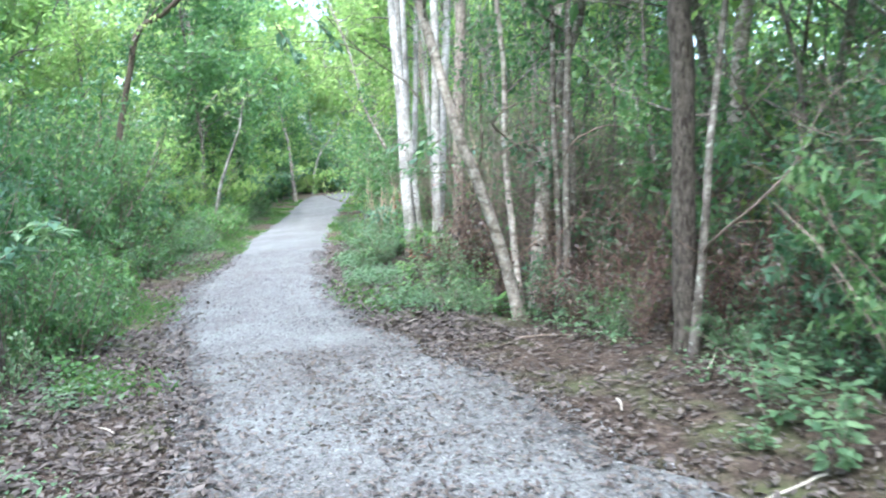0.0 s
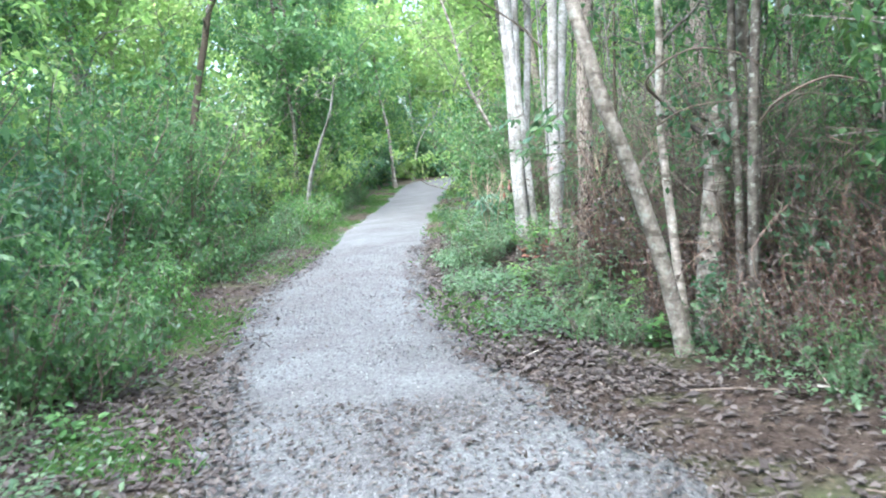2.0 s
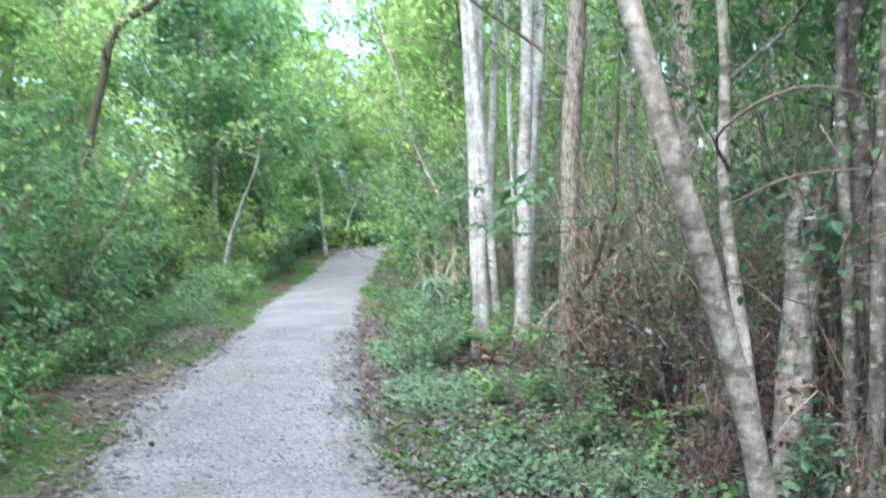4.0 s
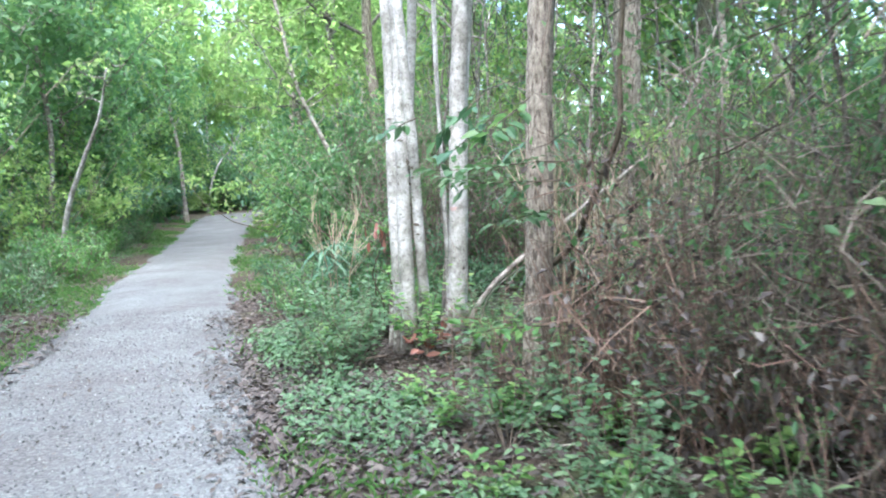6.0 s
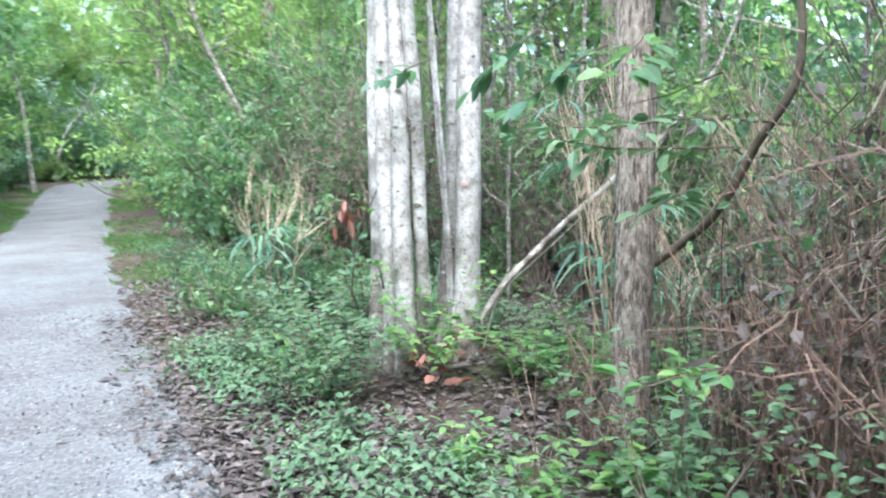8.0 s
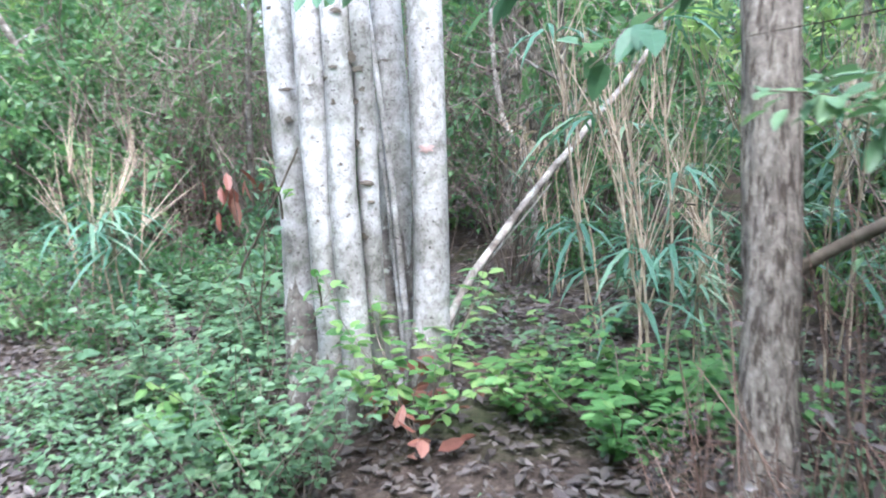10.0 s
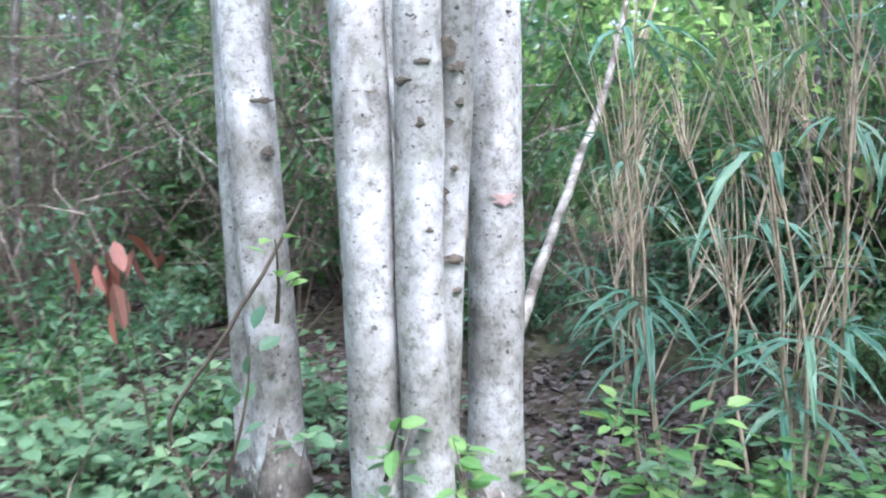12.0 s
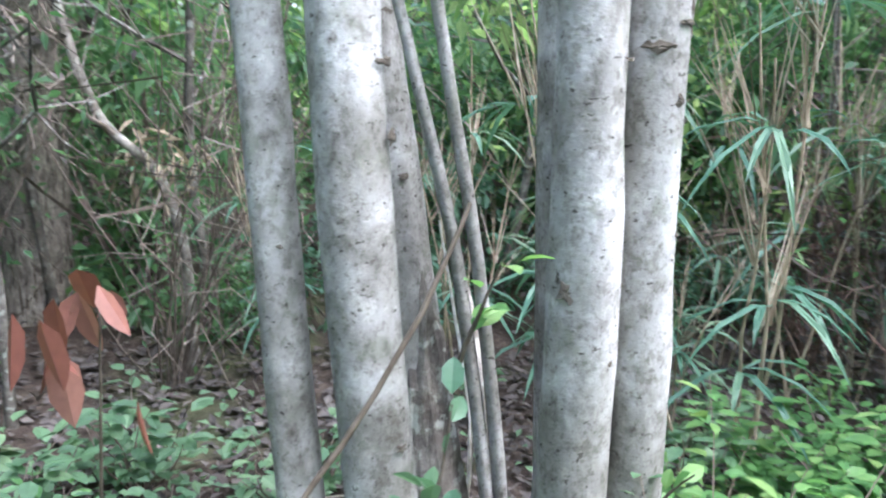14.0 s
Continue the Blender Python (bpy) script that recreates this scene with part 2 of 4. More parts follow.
def tube(points, radii, sides=8, rough=0.0, seed=0, ridges=0):
    """A tapered limb along points, closed at its tip."""
    p, r = np.asarray(points, float), np.asarray(radii, float)
    n = len(p)
    d = unit(np.gradient(p, axis=0))
    ref = np.array([1.0, 0.0, 0.0]) if abs(d[0][0]) < 0.8 else np.array([0.0, 1.0, 0.0])
    a = unit(np.cross(d, ref))
    b = np.cross(d, a)
    ang = np.arange(sides) * 2 * np.pi / sides
    rr = r[:, None] * np.ones(sides)
    if rough:
        g = np.random.default_rng(seed)
        wob = g.normal(0, 1, (n, sides))
        wob = (wob + np.roll(wob, 1, 0) + np.roll(wob, 1, 1)) / 1.7
        rr = rr * (1 + rough * wob)
    if ridges:
        g = np.random.default_rng(seed + 5)
        ph = g.uniform(0, 6.28, 4)
        z = np.linspace(0, 1, n)[:, None]
        rr = rr * (1 + 0.05 * np.sign(np.sin(ang * ridges + ph[0] + 9 * np.sin(z * 31 + ph[1]))) * g.uniform(0.3, 1, (n, sides)))
    v = p[:, None] + rr[..., None] * (np.cos(ang)[:, None] * a[:, None] + np.sin(ang)[:, None] * b[:, None])
    v = np.concatenate([v.reshape(-1, 3), p[-1:] + d[-1:] * r[-1]])
    i = np.arange(n - 1)[:, None] * sides
    j = np.arange(sides)
    k = (j + 1) % sides
    t1 = np.stack([i + j, i + k, i + sides + k], -1).reshape(-1, 3)
    t2 = np.stack([i + j, i + sides + k, i + sides + j], -1).reshape(-1, 3)
    top = (n - 1) * sides
    cap = np.stack([top + j, top + k, np.full(sides, n * sides)], -1)
    return v, np.concatenate([t1, t2, cap])


def spline(knots, n):
    """A smooth line through knots, n points."""
    k = np.asarray(knots, float)
    s = np.r_[0, np.cumsum(np.linalg.norm(np.diff(k, axis=0), axis=1))]
    u = np.linspace(0, s[-1], n)
    m = np.gradient(k, s, axis=0)
    i = np.clip(np.searchsorted(s, u, "right") - 1, 0, len(k) - 2)
    h = (s[i + 1] - s[i])[:, None]
    x = ((u - s[i]) / h[:, 0])[:, None]
    return ((2 * x**3 - 3 * x**2 + 1) * k[i] + (x**3 - 2 * x**2 + x) * h * m[i] + (-2 * x**3 + 3 * x**2) * k[i + 1] + (x**3 - x**2) * h * m[i + 1])


def leaves(base, way, length, width, g, fold=0.25, droop=0.25, fine=False, up=0.6):
    """Folded leaf blades: one at each base, along way. fine: a rounded blade with a midrib."""
    n = len(base)
    way = unit(way)
    nor = unit(g.normal(0, 1, (n, 3)) * (1 - up) + np.array([0, 0, 1.0]) * up)
    side = unit(np.cross(way, nor) + 1e-6)
    nor = np.cross(side, way)
    ln = np.broadcast_to(length, n)[:, None]
    wd = np.broadcast_to(width, n)[:, None] * 0.5

    def at(u, w):
        return base + way * ln * u + side * wd * w + nor * (abs(w) * fold * wd) - np.array([0, 0, 1.0]) * (droop * ln * u * u)

    if not fine:
        v = np.stack([base, at(0.45, 1), at(1, 0), at(0.45, -1)], 1).reshape(-1, 3)
        t = np.array([[0, 1, 2], [0, 2, 3]])
        k = 4
    else:
        v = np.stack([base, at(0.3, 0), at(0.68, 0), at(1, 0), at(0.25, 0.9), at(0.6, 0.95), at(0.84, 0.5), at(0.25, -0.9), at(0.6, -0.95), at(0.84, -0.5)], 1).reshape(-1, 3)
        t = np.array([[0, 1, 4], [4, 1, 5], [1, 2, 5], [5, 2, 6], [2, 3, 6], [0, 7, 1], [7, 8, 1], [1, 8, 2], [8, 9, 2], [2, 9, 3]])
        k = 10
    return v, (t[None] + np.arange(n)[:, None, None] * k).reshape(-1, 3)


# ---- the ground plan ----
LEFT_Y = (-60, -6, 2.0, 5.9, 9.0, 10.5, 12.5, 17.5, 19.2, 26.5, 41.0, 46, 60)
LEFT_X = (18, 3.2, 0.3, -0.93, -2.15, -2.6, -3.15, -3.8, -4.2, -5.2, -7.6, -8.2, -2.5)
RIGHT_Y = (-60, -6, 2.0, 5.0, 7.0, 8.7, 10.8, 12.6, 14.2, 17.5, 20, 26.8, 45, 48, 60)
RIGHT_X = (23, 6.6, 2.8, 1.62, 0.92, -0.02, -0.82, -1.2, -1.57, -2.15, -2.55, -3.5, -5.7, -5.2, 2.0)


def left_edge(y):
    return np.interp(y, LEFT_Y, LEFT_X)


def right_edge(y):
    return np.interp(y, RIGHT_Y, RIGHT_X)


def outside(x, y):
    """Metres from the path: below 0 on it."""
    return np.maximum(left_edge(y) - x, x - right_edge(y))


def ground_z(x, y):
    x, y = np.asarray(x, float), np.asarray(y, float)
    d = outside(x, y)
    s = np.clip((d + 0.1) / 1.8, 0, 1)
    s = s * s * (3 - 2 * s)
    bumps = 0.03 * np.sin(x * 2.3 + 1.3 * np.sin(y * 1.1)) * np.sin(y * 1.9 + 0.7) + 0.015 * np.sin(x * 6.1 + y * 4.3) * np.sin(y * 5.7 - x * 2)
    return s * (0.09 + bumps) - 0.006


def graded(lo, hi, a, b, step):
    """Coordinates that are fine from a to b and ever coarser outside."""
    mid = list(np.arange(a, b, step))
    s, x, up = step, b, []
    while x < hi:
        up.append(x)
        s *= 1.25
        x += s
    s, x, down = step, a - step, []
    while x > lo:
        down.append(x)
        s *= 1.25
        x -= s
    return np.array(down[::-1] + mid + up)


def sheet(xs, ys, zf):
    gx, gy = np.meshgrid(xs, ys)
    v = np.stack([gx, gy, zf(gx, gy)], -1).reshape(-1, 3)
    nx, ny = len(xs), len(ys)
    i = (np.arange(ny - 1)[:, None] * nx + np.arange(nx - 1)).ravel()
    return v, np.concatenate([np.stack([i, i + 1, i + nx + 1], -1), np.stack([i, i + nx + 1, i + nx], -1)])


ground = new("ground", mesh_of("ground", *sheet(graded(-600, 600, -8, 6, 0.17), graded(-600, 700, -1, 22, 0.17), ground_z), SOIL, True))
tagged(ground, "brown forest soil under leaf litter beside the path", "ground", kind="structure")


def path_geo():
    ys = np.concatenate([np.arange(-12, 30, 0.08), np.arange(30, 60, 0.25)])
    cols = 22
    u = np.linspace(0, 1, cols)
    g = np.random.default_rng(3)

    def ragged(seed):
        w = np.convolve(np.random.default_rng(seed).normal(0, 1, len(ys) + 40), np.ones(6) / 6, "same")[20:-20]
        return 0.14 * w

    lx, rx = left_edge(ys) + ragged(1), right_edge(ys) + ragged(2)
    x = lx[:, None] + (rx - lx)[:, None] * u
    z = 0.012 + 0.03 * (1 - (2 * u - 1) ** 2) + 0.0007 * g.normal(0, 1, x.shape)
    z[:, 0] = z[:, -1] = -0.014
    v = np.stack([x, np.repeat(ys[:, None], cols, 1), z], -1).reshape(-1, 3)
    i = (np.arange(len(ys) - 1)[:, None] * cols + np.arange(cols - 1)).ravel()
    return v, np.concatenate([np.stack([i, i + 1, i + cols + 1], -1), np.stack([i, i + cols + 1, i + cols], -1)])


path_ob = new("path", mesh_of("path", *path_geo(), GRAVEL, True))
tagged(path_ob, "pale grey crushed gravel footpath winding through woods", "path", kind="structure")


def free_spot(g, n, y0, y1, side, d0, d1):
    """n spots beside the path, d0 to d1 metres from its edge. side: -1 left, 1 right."""
    y = g.uniform(y0, y1, n)
    d = g.uniform(d0, d1, n)
    return np.where(side < 0, left_edge(y) - d, right_edge(y) + d), y


# ---- shrubs and trees ----
def limb(g, start, way, length, r, n=6, bend=0.35, lift=0.15):
    """A crooked limb as points and radii."""
    p, d = [np.array(start, float)], unit(np.array(way, float))
    for _ in range(n - 1):
        d = unit(d + g.normal(0, bend, 3) * 0.5 + np.array([0, 0, lift]))
        p.append(p[-1] + d * length / (n - 1))
    return np.array(p), np.linspace(r, r * 0.25, n)


def shrub_geo(seed, height, spread, stems, per_stem, leaf, aspect=0.5, fine=False, bare=0.0, sides=3, stem=1.0):
    """Stems that fan from the base with side twigs, and leaves along the twigs."""
    g = np.random.default_rng(seed)
    wood, base, way = [], [], []
    for _ in range(stems):
        a = g.uniform(0, 6.28)
        lean = g.uniform(0.05, spread)
        h = height * g.uniform(0.55, 1.05)
        start = np.array([math.cos(a), math.sin(a), 0]) * g.uniform(0, 0.25 * spread)
        start[2] = -0.05
        p, r = limb(g, start, (math.cos(a) * lean, math.sin(a) * lean, 1), h, stem * g.uniform(0.006, 0.014) * (0.6 + height / 4), 6, 0.4, 0.08)
        wood.append(tube(p, r, sides))
        for _ in range(5):
            k = g.uniform(0.15 + bare, 1.0)
            at = np.array([np.interp(k, np.linspace(0, 1, 6), p[:, c]) for c in range(3)])
            q, rq = limb(g, at, g.normal(0, 1, 3) + (0, 0, 0.4), h * g.uniform(0.15, 0.4), 0.004, 3, 0.5, 0.0)
            wood.append(tube(q, rq, 3))
            m = per_stem // 5
            f = g.uniform(0.1, 1.0, m)
            pos = np.stack([np.interp(f, np.linspace(0, 1, 3), q[:, c]) for c in range(3)], 1) + g.normal(0, leaf * 0.6, (m, 3))
            base.append(pos)
            way.append(g.normal(0, 1, (m, 3)) + (q[-1] - q[0]) / np.linalg.norm(q[-1] - q[0]) * 0.6)
    base, way = np.concatenate(base), np.concatenate(way)
    base[:, 2] = np.maximum(base[:, 2], 0.03)
    ln = leaf * g.uniform(0.6, 1.4, len(base))
    return join(wood), leaves(base, way, ln, ln * aspect, g, fine=fine)


def shrub(name, label, category, seed, mats, **kw):
    wood, blades = shrub_geo(seed, **kw)
    ob = thing(name, label, category)
    tagged(part("stem_tangle", wood, mats[0], ob), kind="stuff")
    tagged(part("foliage", blades, mats[1], ob), kind="stuff")
    return ob


def plant_out(kinds, spots, g, lo=0.8, hi=1.25, group="", sink=0.0):
    """Copies of kinds at spots, each turned and scaled on its own."""
    for k, (x, y) in enumerate(spots):
        src = kinds[int(g.integers(len(kinds)))]
        s = g.uniform(lo, hi)
        m = pose(x, y, float(ground_z(x, y)) - sink, g.uniform(-6, 6), g.uniform(-6, 6), g.uniform(0, 360))
        ob = copy_thing(src, m)
        ob.scale = (s, s, s * g.uniform(0.85, 1.15))
        if group:
            tagged(ob, group=group)


def drop_source(kinds):
    for ob in kinds:
        for o in (*ob.children_recursive, ob):
            bpy.data.objects.remove(o)


def tree_geo(seed, knots, r0, r1, sides, rings, limbs, limb_from, limb_len, leaf_n, leaf, rough=0.03, ridges=0, twigs=5):
    """Trunk through knots with limbs and a crown of leaves."""
    g = np.random.default_rng(seed)
    p = spline(knots, rings)
    p[:, 0] += 0.007 * np.sin(p[:, 2] * 3.1 + seed) * np.minimum(1, p[:, 2])
    p[:, 1] += 0.007 * np.sin(p[:, 2] * 2.3 + 2 * seed) * np.minimum(1, p[:, 2])
    p[1:, :2] += np.cumsum(g.normal(0, 0.0012, (rings - 1, 2)), 0)
    u = np.linspace(0, 1, rings)
    r = r1 + (r0 - r1) * (1 - u) ** 0.9
    h = p[:, 2] - p[0, 2]
    r = r * (1 + 0.35 * np.exp(-h / 0.12))
    trunk = tube(p, r, sides, rough, seed, ridges)
    wood, base, way = [], [], []
    for _ in range(limbs):
        k = g.uniform(limb_from, 1.0)
        at = np.array([np.interp(k, u, p[:, c]) for c in range(3)])
        a = g.uniform(0, 6.28)
        ln = limb_len * g.uniform(0.5, 1.2) * (1.25 - 0.6 * k)
        q, rq = limb(g, at, (math.cos(a), math.sin(a), g.uniform(0.1, 0.9)), ln, max(0.012, 0.4 * np.interp(k, u, r)), 6, 0.4, 0.1)
        piece = [tube(q, rq, 6)]
        for _ in range(twigs):
            f = g.uniform(0.3, 1)
            at2 = np.array([np.interp(f, np.linspace(0, 1, 6), q[:, c]) for c in range(3)])
            w, rw = limb(g, at2, g.normal(0, 1, 3) + (0, 0, 0.2), ln * g.uniform(0.25, 0.5), 0.008, 3, 0.5, 0.0)
            piece.append(tube(w, rw, 3))
            m = max(1, leaf_n // (limbs * twigs))
            ff = g.uniform(0.0, 1.0, m)
            base.append(np.stack([np.interp(ff, np.linspace(0, 1, 3), w[:, c]) for c in range(3)], 1) + g.normal(0, leaf * 1.3, (m, 3)))
            way.append(g.normal(0, 1, (m, 3)))
        wood.append(join(piece))
    base, way = np.concatenate(base), np.concatenate(way)
    ln = leaf * g.uniform(0.6, 1.4, len(base))
    return trunk, wood, leaves(base, way, ln, ln * 0.55, g)


def tree(name, label, seed, knots, r0, r1, bark, leaf_mat=None, sides=12, rings=30, limbs=12, limb_from=0.55, limb_len=1.8, leaf_n=2500, leaf=0.09, rough=0.03, ridges=0, group="", limb_mat=None, split=True, twigs=5):
    foot = np.array(knots[0], float)
    knots = np.asarray(knots, float) - foot
    trunk, wood, crown = tree_geo(seed, knots, r0, r1, sides, rings, limbs, limb_from, limb_len, leaf_n, leaf, rough, ridges, twigs)
    ob = thing(name, label, "tree", group, tuple(foot))
    part("trunk", trunk, bark, ob, smooth=True)
    if split:
        for w in wood:
            part("branch", w, limb_mat or GREY_BARK, ob)
    else:
        tagged(part("limb_work", join(wood), limb_mat or GREY_BARK, ob), kind="stuff")
    tagged(part("crown", crown, leaf_mat or LEAF_CANOPY, ob), kind="stuff")
    return ob


# ---- the white-barked clump ----
def trunk_line(x0, y0, x2, y2, top=7.5, foot=0.0, bend=0.0):
    """Knots of a trunk that passes x0, y0 at 0.3 m and x2, y2 at 2 m above the path."""
    dx, dy = (x2 - x0) / 1.7, (y2 - y0) / 1.7
    z0 = float(ground_z(x0, y0)) - 0.06
    return [(x0 + dx * (z - 0.3) + bend * max(0, z - 3) ** 2, y0 + dy * (z - 0.3), z) for z in (z0, 0.3, 1.0, 2.0, 3.2, 5.0, top)]


def knot_geo(seed, w, h, depth, radius=0.06):
    """A sunken branch scar: a lens of dark rough wood with a raised lip, facing -y."""
    g = np.random.default_rng(seed)
    n = 12
    ang = np.arange(n) * 2 * np.pi / n
    rings = [(1.0, 0.0), (0.8, depth), (0.45, depth * 1.5), (0.12, depth * 1.3)]
    rows = []
    for s, out in rings:
        k = s * g.uniform(0.4, 1.55, n)
        rows.append(np.stack([np.cos(ang) * w * k, np.full(n, -out) + g.normal(0, depth * 0.15, n), np.sin(ang) * h * k], 1))
    v = np.concatenate(rows + [np.array([[0, -depth * 1.2, 0]])])
    v[:, 1] += radius - np.sqrt(np.maximum(radius**2 - v[:, 0] ** 2, 1e-6))
    t = []
    for i in range(3):
        for j in range(n):
            a, b = i * n + j, i * n + (j + 1) % n
            t += [(a, b, b + n), (a, b + n, a + n)]
    t += [(3 * n + j, 3 * n + (j + 1) % n, 4 * n) for j in range(n)]
    return v, np.array(t)


def add_knots(ob, knots, radius, marks):
    """Branch scars on a trunk. marks: height above the path, bearing in degrees it faces, half width, half height."""
    foot = np.array(knots[0])
    line = spline(knots, 80)
    for i, (z, face, w, h) in enumerate(marks):
        c = np.array([np.interp(z, line[:, 2], line[:, k]) for k in range(3)]) - foot
        a = radians(face)
        d = np.array([math.sin(a), -math.cos(a), 0])
        sc = part("knot", knot_geo(i * 7 + int(z * 100), w * 0.8, h * 0.62, 0.003, radius), KNOT, ob, "dark branch scar")
        sc.matrix_basis = Matrix.Translation(c + d * (0.02 + (radius - 0.02) * (1 - z / 8.6) ** 0.9)) @ pose(0, 0, 0, 0, 0, face)


def rough_base(ob, knots, radius, top, seed):
    """The fissured brown bark at a trunk's foot, with a ragged upper edge."""
    g = np.random.default_rng(seed + 50)
    line = spline(knots, 200)
    line = line[line[:, 2] < top + float(knots[0][2]) + 0.12] - np.array(knots[0])
    sides, n = 26, 16
    ang = np.arange(sides) * 2 * np.pi / sides
    reach = g.uniform(0.35, 1.15, sides)
    reach = top * (reach + np.roll(reach, 1) + np.roll(reach, -1) + np.roll(reach, 2) + np.roll(reach, -2)) / 5
    z = np.linspace(0, 1, n)[:, None] * reach
    cx, cy = np.interp(z, line[:, 2], line[:, 0]), np.interp(z, line[:, 2], line[:, 1])
    r = radius * (1.0 + 0.38 * np.exp(-z / 0.12)) + 0.004 + 0.005 * g.uniform(0, 1, sides) * (np.arange(sides) % 2) + g.normal(0, 0.0015, (n, sides))
    r[-1] = radius * 0.9
    v = np.stack([cx + r * np.cos(ang), cy + r * np.sin(ang), z], -1).reshape(-1, 3)
    j = np.arange(sides)
    k = (j + 1) % sides
    i = np.arange(n - 1)[:, None] * sides
    t = np.concatenate([np.stack([i + j, i + k, i + sides + k], -1).reshape(-1, 3), np.stack([i + j, i + sides + k, i + sides + j], -1).reshape(-1, 3)])
    part("rough_base", (v, t), GREY_BARK, ob, "brown fissured bark at the foot")


CLUMP = "white-barked trunks in one clump"
WHITE = [
    # name of line: foot x, y; at 2 m x, y; radius; scars
    ((-0.28, 13.95, -0.227, 14.123), 0.068, [(1.34, -16, 0.03, 0.013), (1.22, -12, 0.018, 0.02), (1.66, -62, 0.017, 0.013), (0.7, -45, 0.012, 0.01)]),
    ((-0.253, 14.103, -0.113, 14.311), 0.046, [(1.19, -75, 0.014, 0.009), (1.02, -70, 0.011, 0.008), (1.5, -60, 0.012, 0.009)]),
    ((-0.26, 13.64, -0.271, 13.684), 0.065, [(1.15, -92, 0.034, 0.014), (0.99, -122, 0.02, 0.03), (1.0, -20, 0.015, 0.012), (0.87, -45, 0.011, 0.011), (1.36, -30, 0.015, 0.007), (1.77, -25, 0.018, 0.013), (0.95, -85, 0.02, 0.022)]),
    ((-0.218, 13.536, -0.207, 13.575), 0.056, [(1.38, -100, 0.032, 0.015), (1.61, -20, 0.03, 0.012), (1.42, -40, 0.018, 0.01), (1.08, -35, 0.012, 0.009), (0.73, -20, 0.014, 0.015), (1.3, -50, 0.011, 0.013), (0.9, -15, 0.01, 0.008)]),
    ((-0.085, 13.6, -0.175, 13.504), 0.04, [(1.45, -70, 0.03, 0.032), (1.3, -72, 0.022, 0.02), (1.15, -75, 0.022, 0.024), (0.8, -75, 0.02, 0.022), (1.41, -20, 0.026, 0.02), (1.34, -10, 0.014, 0.014), (1.0, -25, 0.03, 0.016), (0.93, -10, 0.016, 0.01), (1.2, -30, 0.01, 0.01)]),
    ((0.126, 13.906, 0.298, 14.217), 0.076, [(1.44, -40, 0.045, 0.014), (1.7, -30, 0.02, 0.012), (1.1, -50, 0.015, 0.01)]),
    ((0.139, 13.616, 0.23, 13.694), 0.075, [(1.0, 35, 0.018, 0.015), (1.55, -25, 0.012, 0.006), (0.75, 20, 0.012, 0.008), (1.8, 0, 0.014, 0.008)]),
]
for i, (ln, rad, marks) in enumerate(WHITE):
    kn = trunk_line(*ln, top=8.5)
    w = tree("white_tree", "white-barked slender tree with dark branch scars", 100 + i, kn, rad, 0.02, PALE_BARK, LEAF_CANOPY, sides=20, rings=70, limbs=8, limb_from=0.6, limb_len=1.6, leaf_n=900, leaf=0.09, rough=0.032, group=CLUMP)
    rough_base(w, kn, rad, (0.72, 0.5, 0.46, 0.38, 0.32, 0.95, 0.42)[i], i)
    add_knots(w, kn, rad, marks)
    if i == 6:
        blaze = part("bark_blaze", knot_geo(91, 0.026, 0.014, 0.0015, 0.06), leaf_material("pink_wood", [(0.0, (0.36, 0.24, 0.22)), (1.0, (0.42, 0.3, 0.28))], 0.02, 0.8), w, "pinkish bare patch of bark")
        c = np.array([0.166 + 0.02, 13.65, 1.1]) - np.array(kn[0])
        blaze.matrix_basis = Matrix.Translation(c + np.array([-0.6, -0.8, 0]) * rad * 0.95) @ pose(0, 0, 0, 0, 0, -37)

# thin grey stems among the white trunks
for i, kn in enumerate([[(0.1, 13.74, 0.03), (0.1, 13.82, 0.59), (0.1, 13.895, 0.97), (0.1, 14.0, 1.35), (0.12, 14.2, 2.1), (0.1, 14.4, 4.0)], [(0.12, 13.72, 0.03), (0.1, 13.775, 0.51), (0.1, 13.85, 1.01), (0.1, 13.94, 1.46), (0.08, 14.1, 2.4), (0.1, 14.2, 4.4)]]):
    tree("sapling", "thin pale grey sapling stem between white trunks", 130 + i, kn, 0.016, 0.007, PALE_BARK, LEAF_SHRUB, sides=8, rings=30, limbs=5, limb_from=0.6, limb_len=0.6, leaf_n=150, leaf=0.06, rough=0.05)

# ---- trees beside the path ----
tree("leaning_tree", "grey mottled tree leaning towards the gravel path", 140, [(1.07, 8.74, 0.0), (0.99, 8.68, 0.5), (0.84, 8.58, 1.1), (0.66, 8.42, 1.62), (0.5, 8.45, 2.3), (0.33, 8.5, 3.1), (0.2, 8.6, 4.2), (0.0, 8.8, 5.5)], 0.05, 0.024, LIGHT_GREY, LEAF_SHRUB, sides=16, rings=60, limbs=12, limb_from=0.45, limb_len=1.6, leaf_n=2600, leaf=0.07)
tree("slender_tree", "slender grey tree forking from beside a leaning trunk", 141, [(1.1, 8.85, 0.0), (1.07, 9.1, 0.8), (1.04, 9.3, 1.5), (1.09, 9.4, 2.2), (1.06, 9.45, 3.0), (1.15, 9.6, 5.0)], 0.032, 0.015, LIGHT_GREY, LEAF_SHRUB, sides=12, rings=50, limbs=10, limb_from=0.3, limb_len=1.4, leaf_n=2000, leaf=0.06)
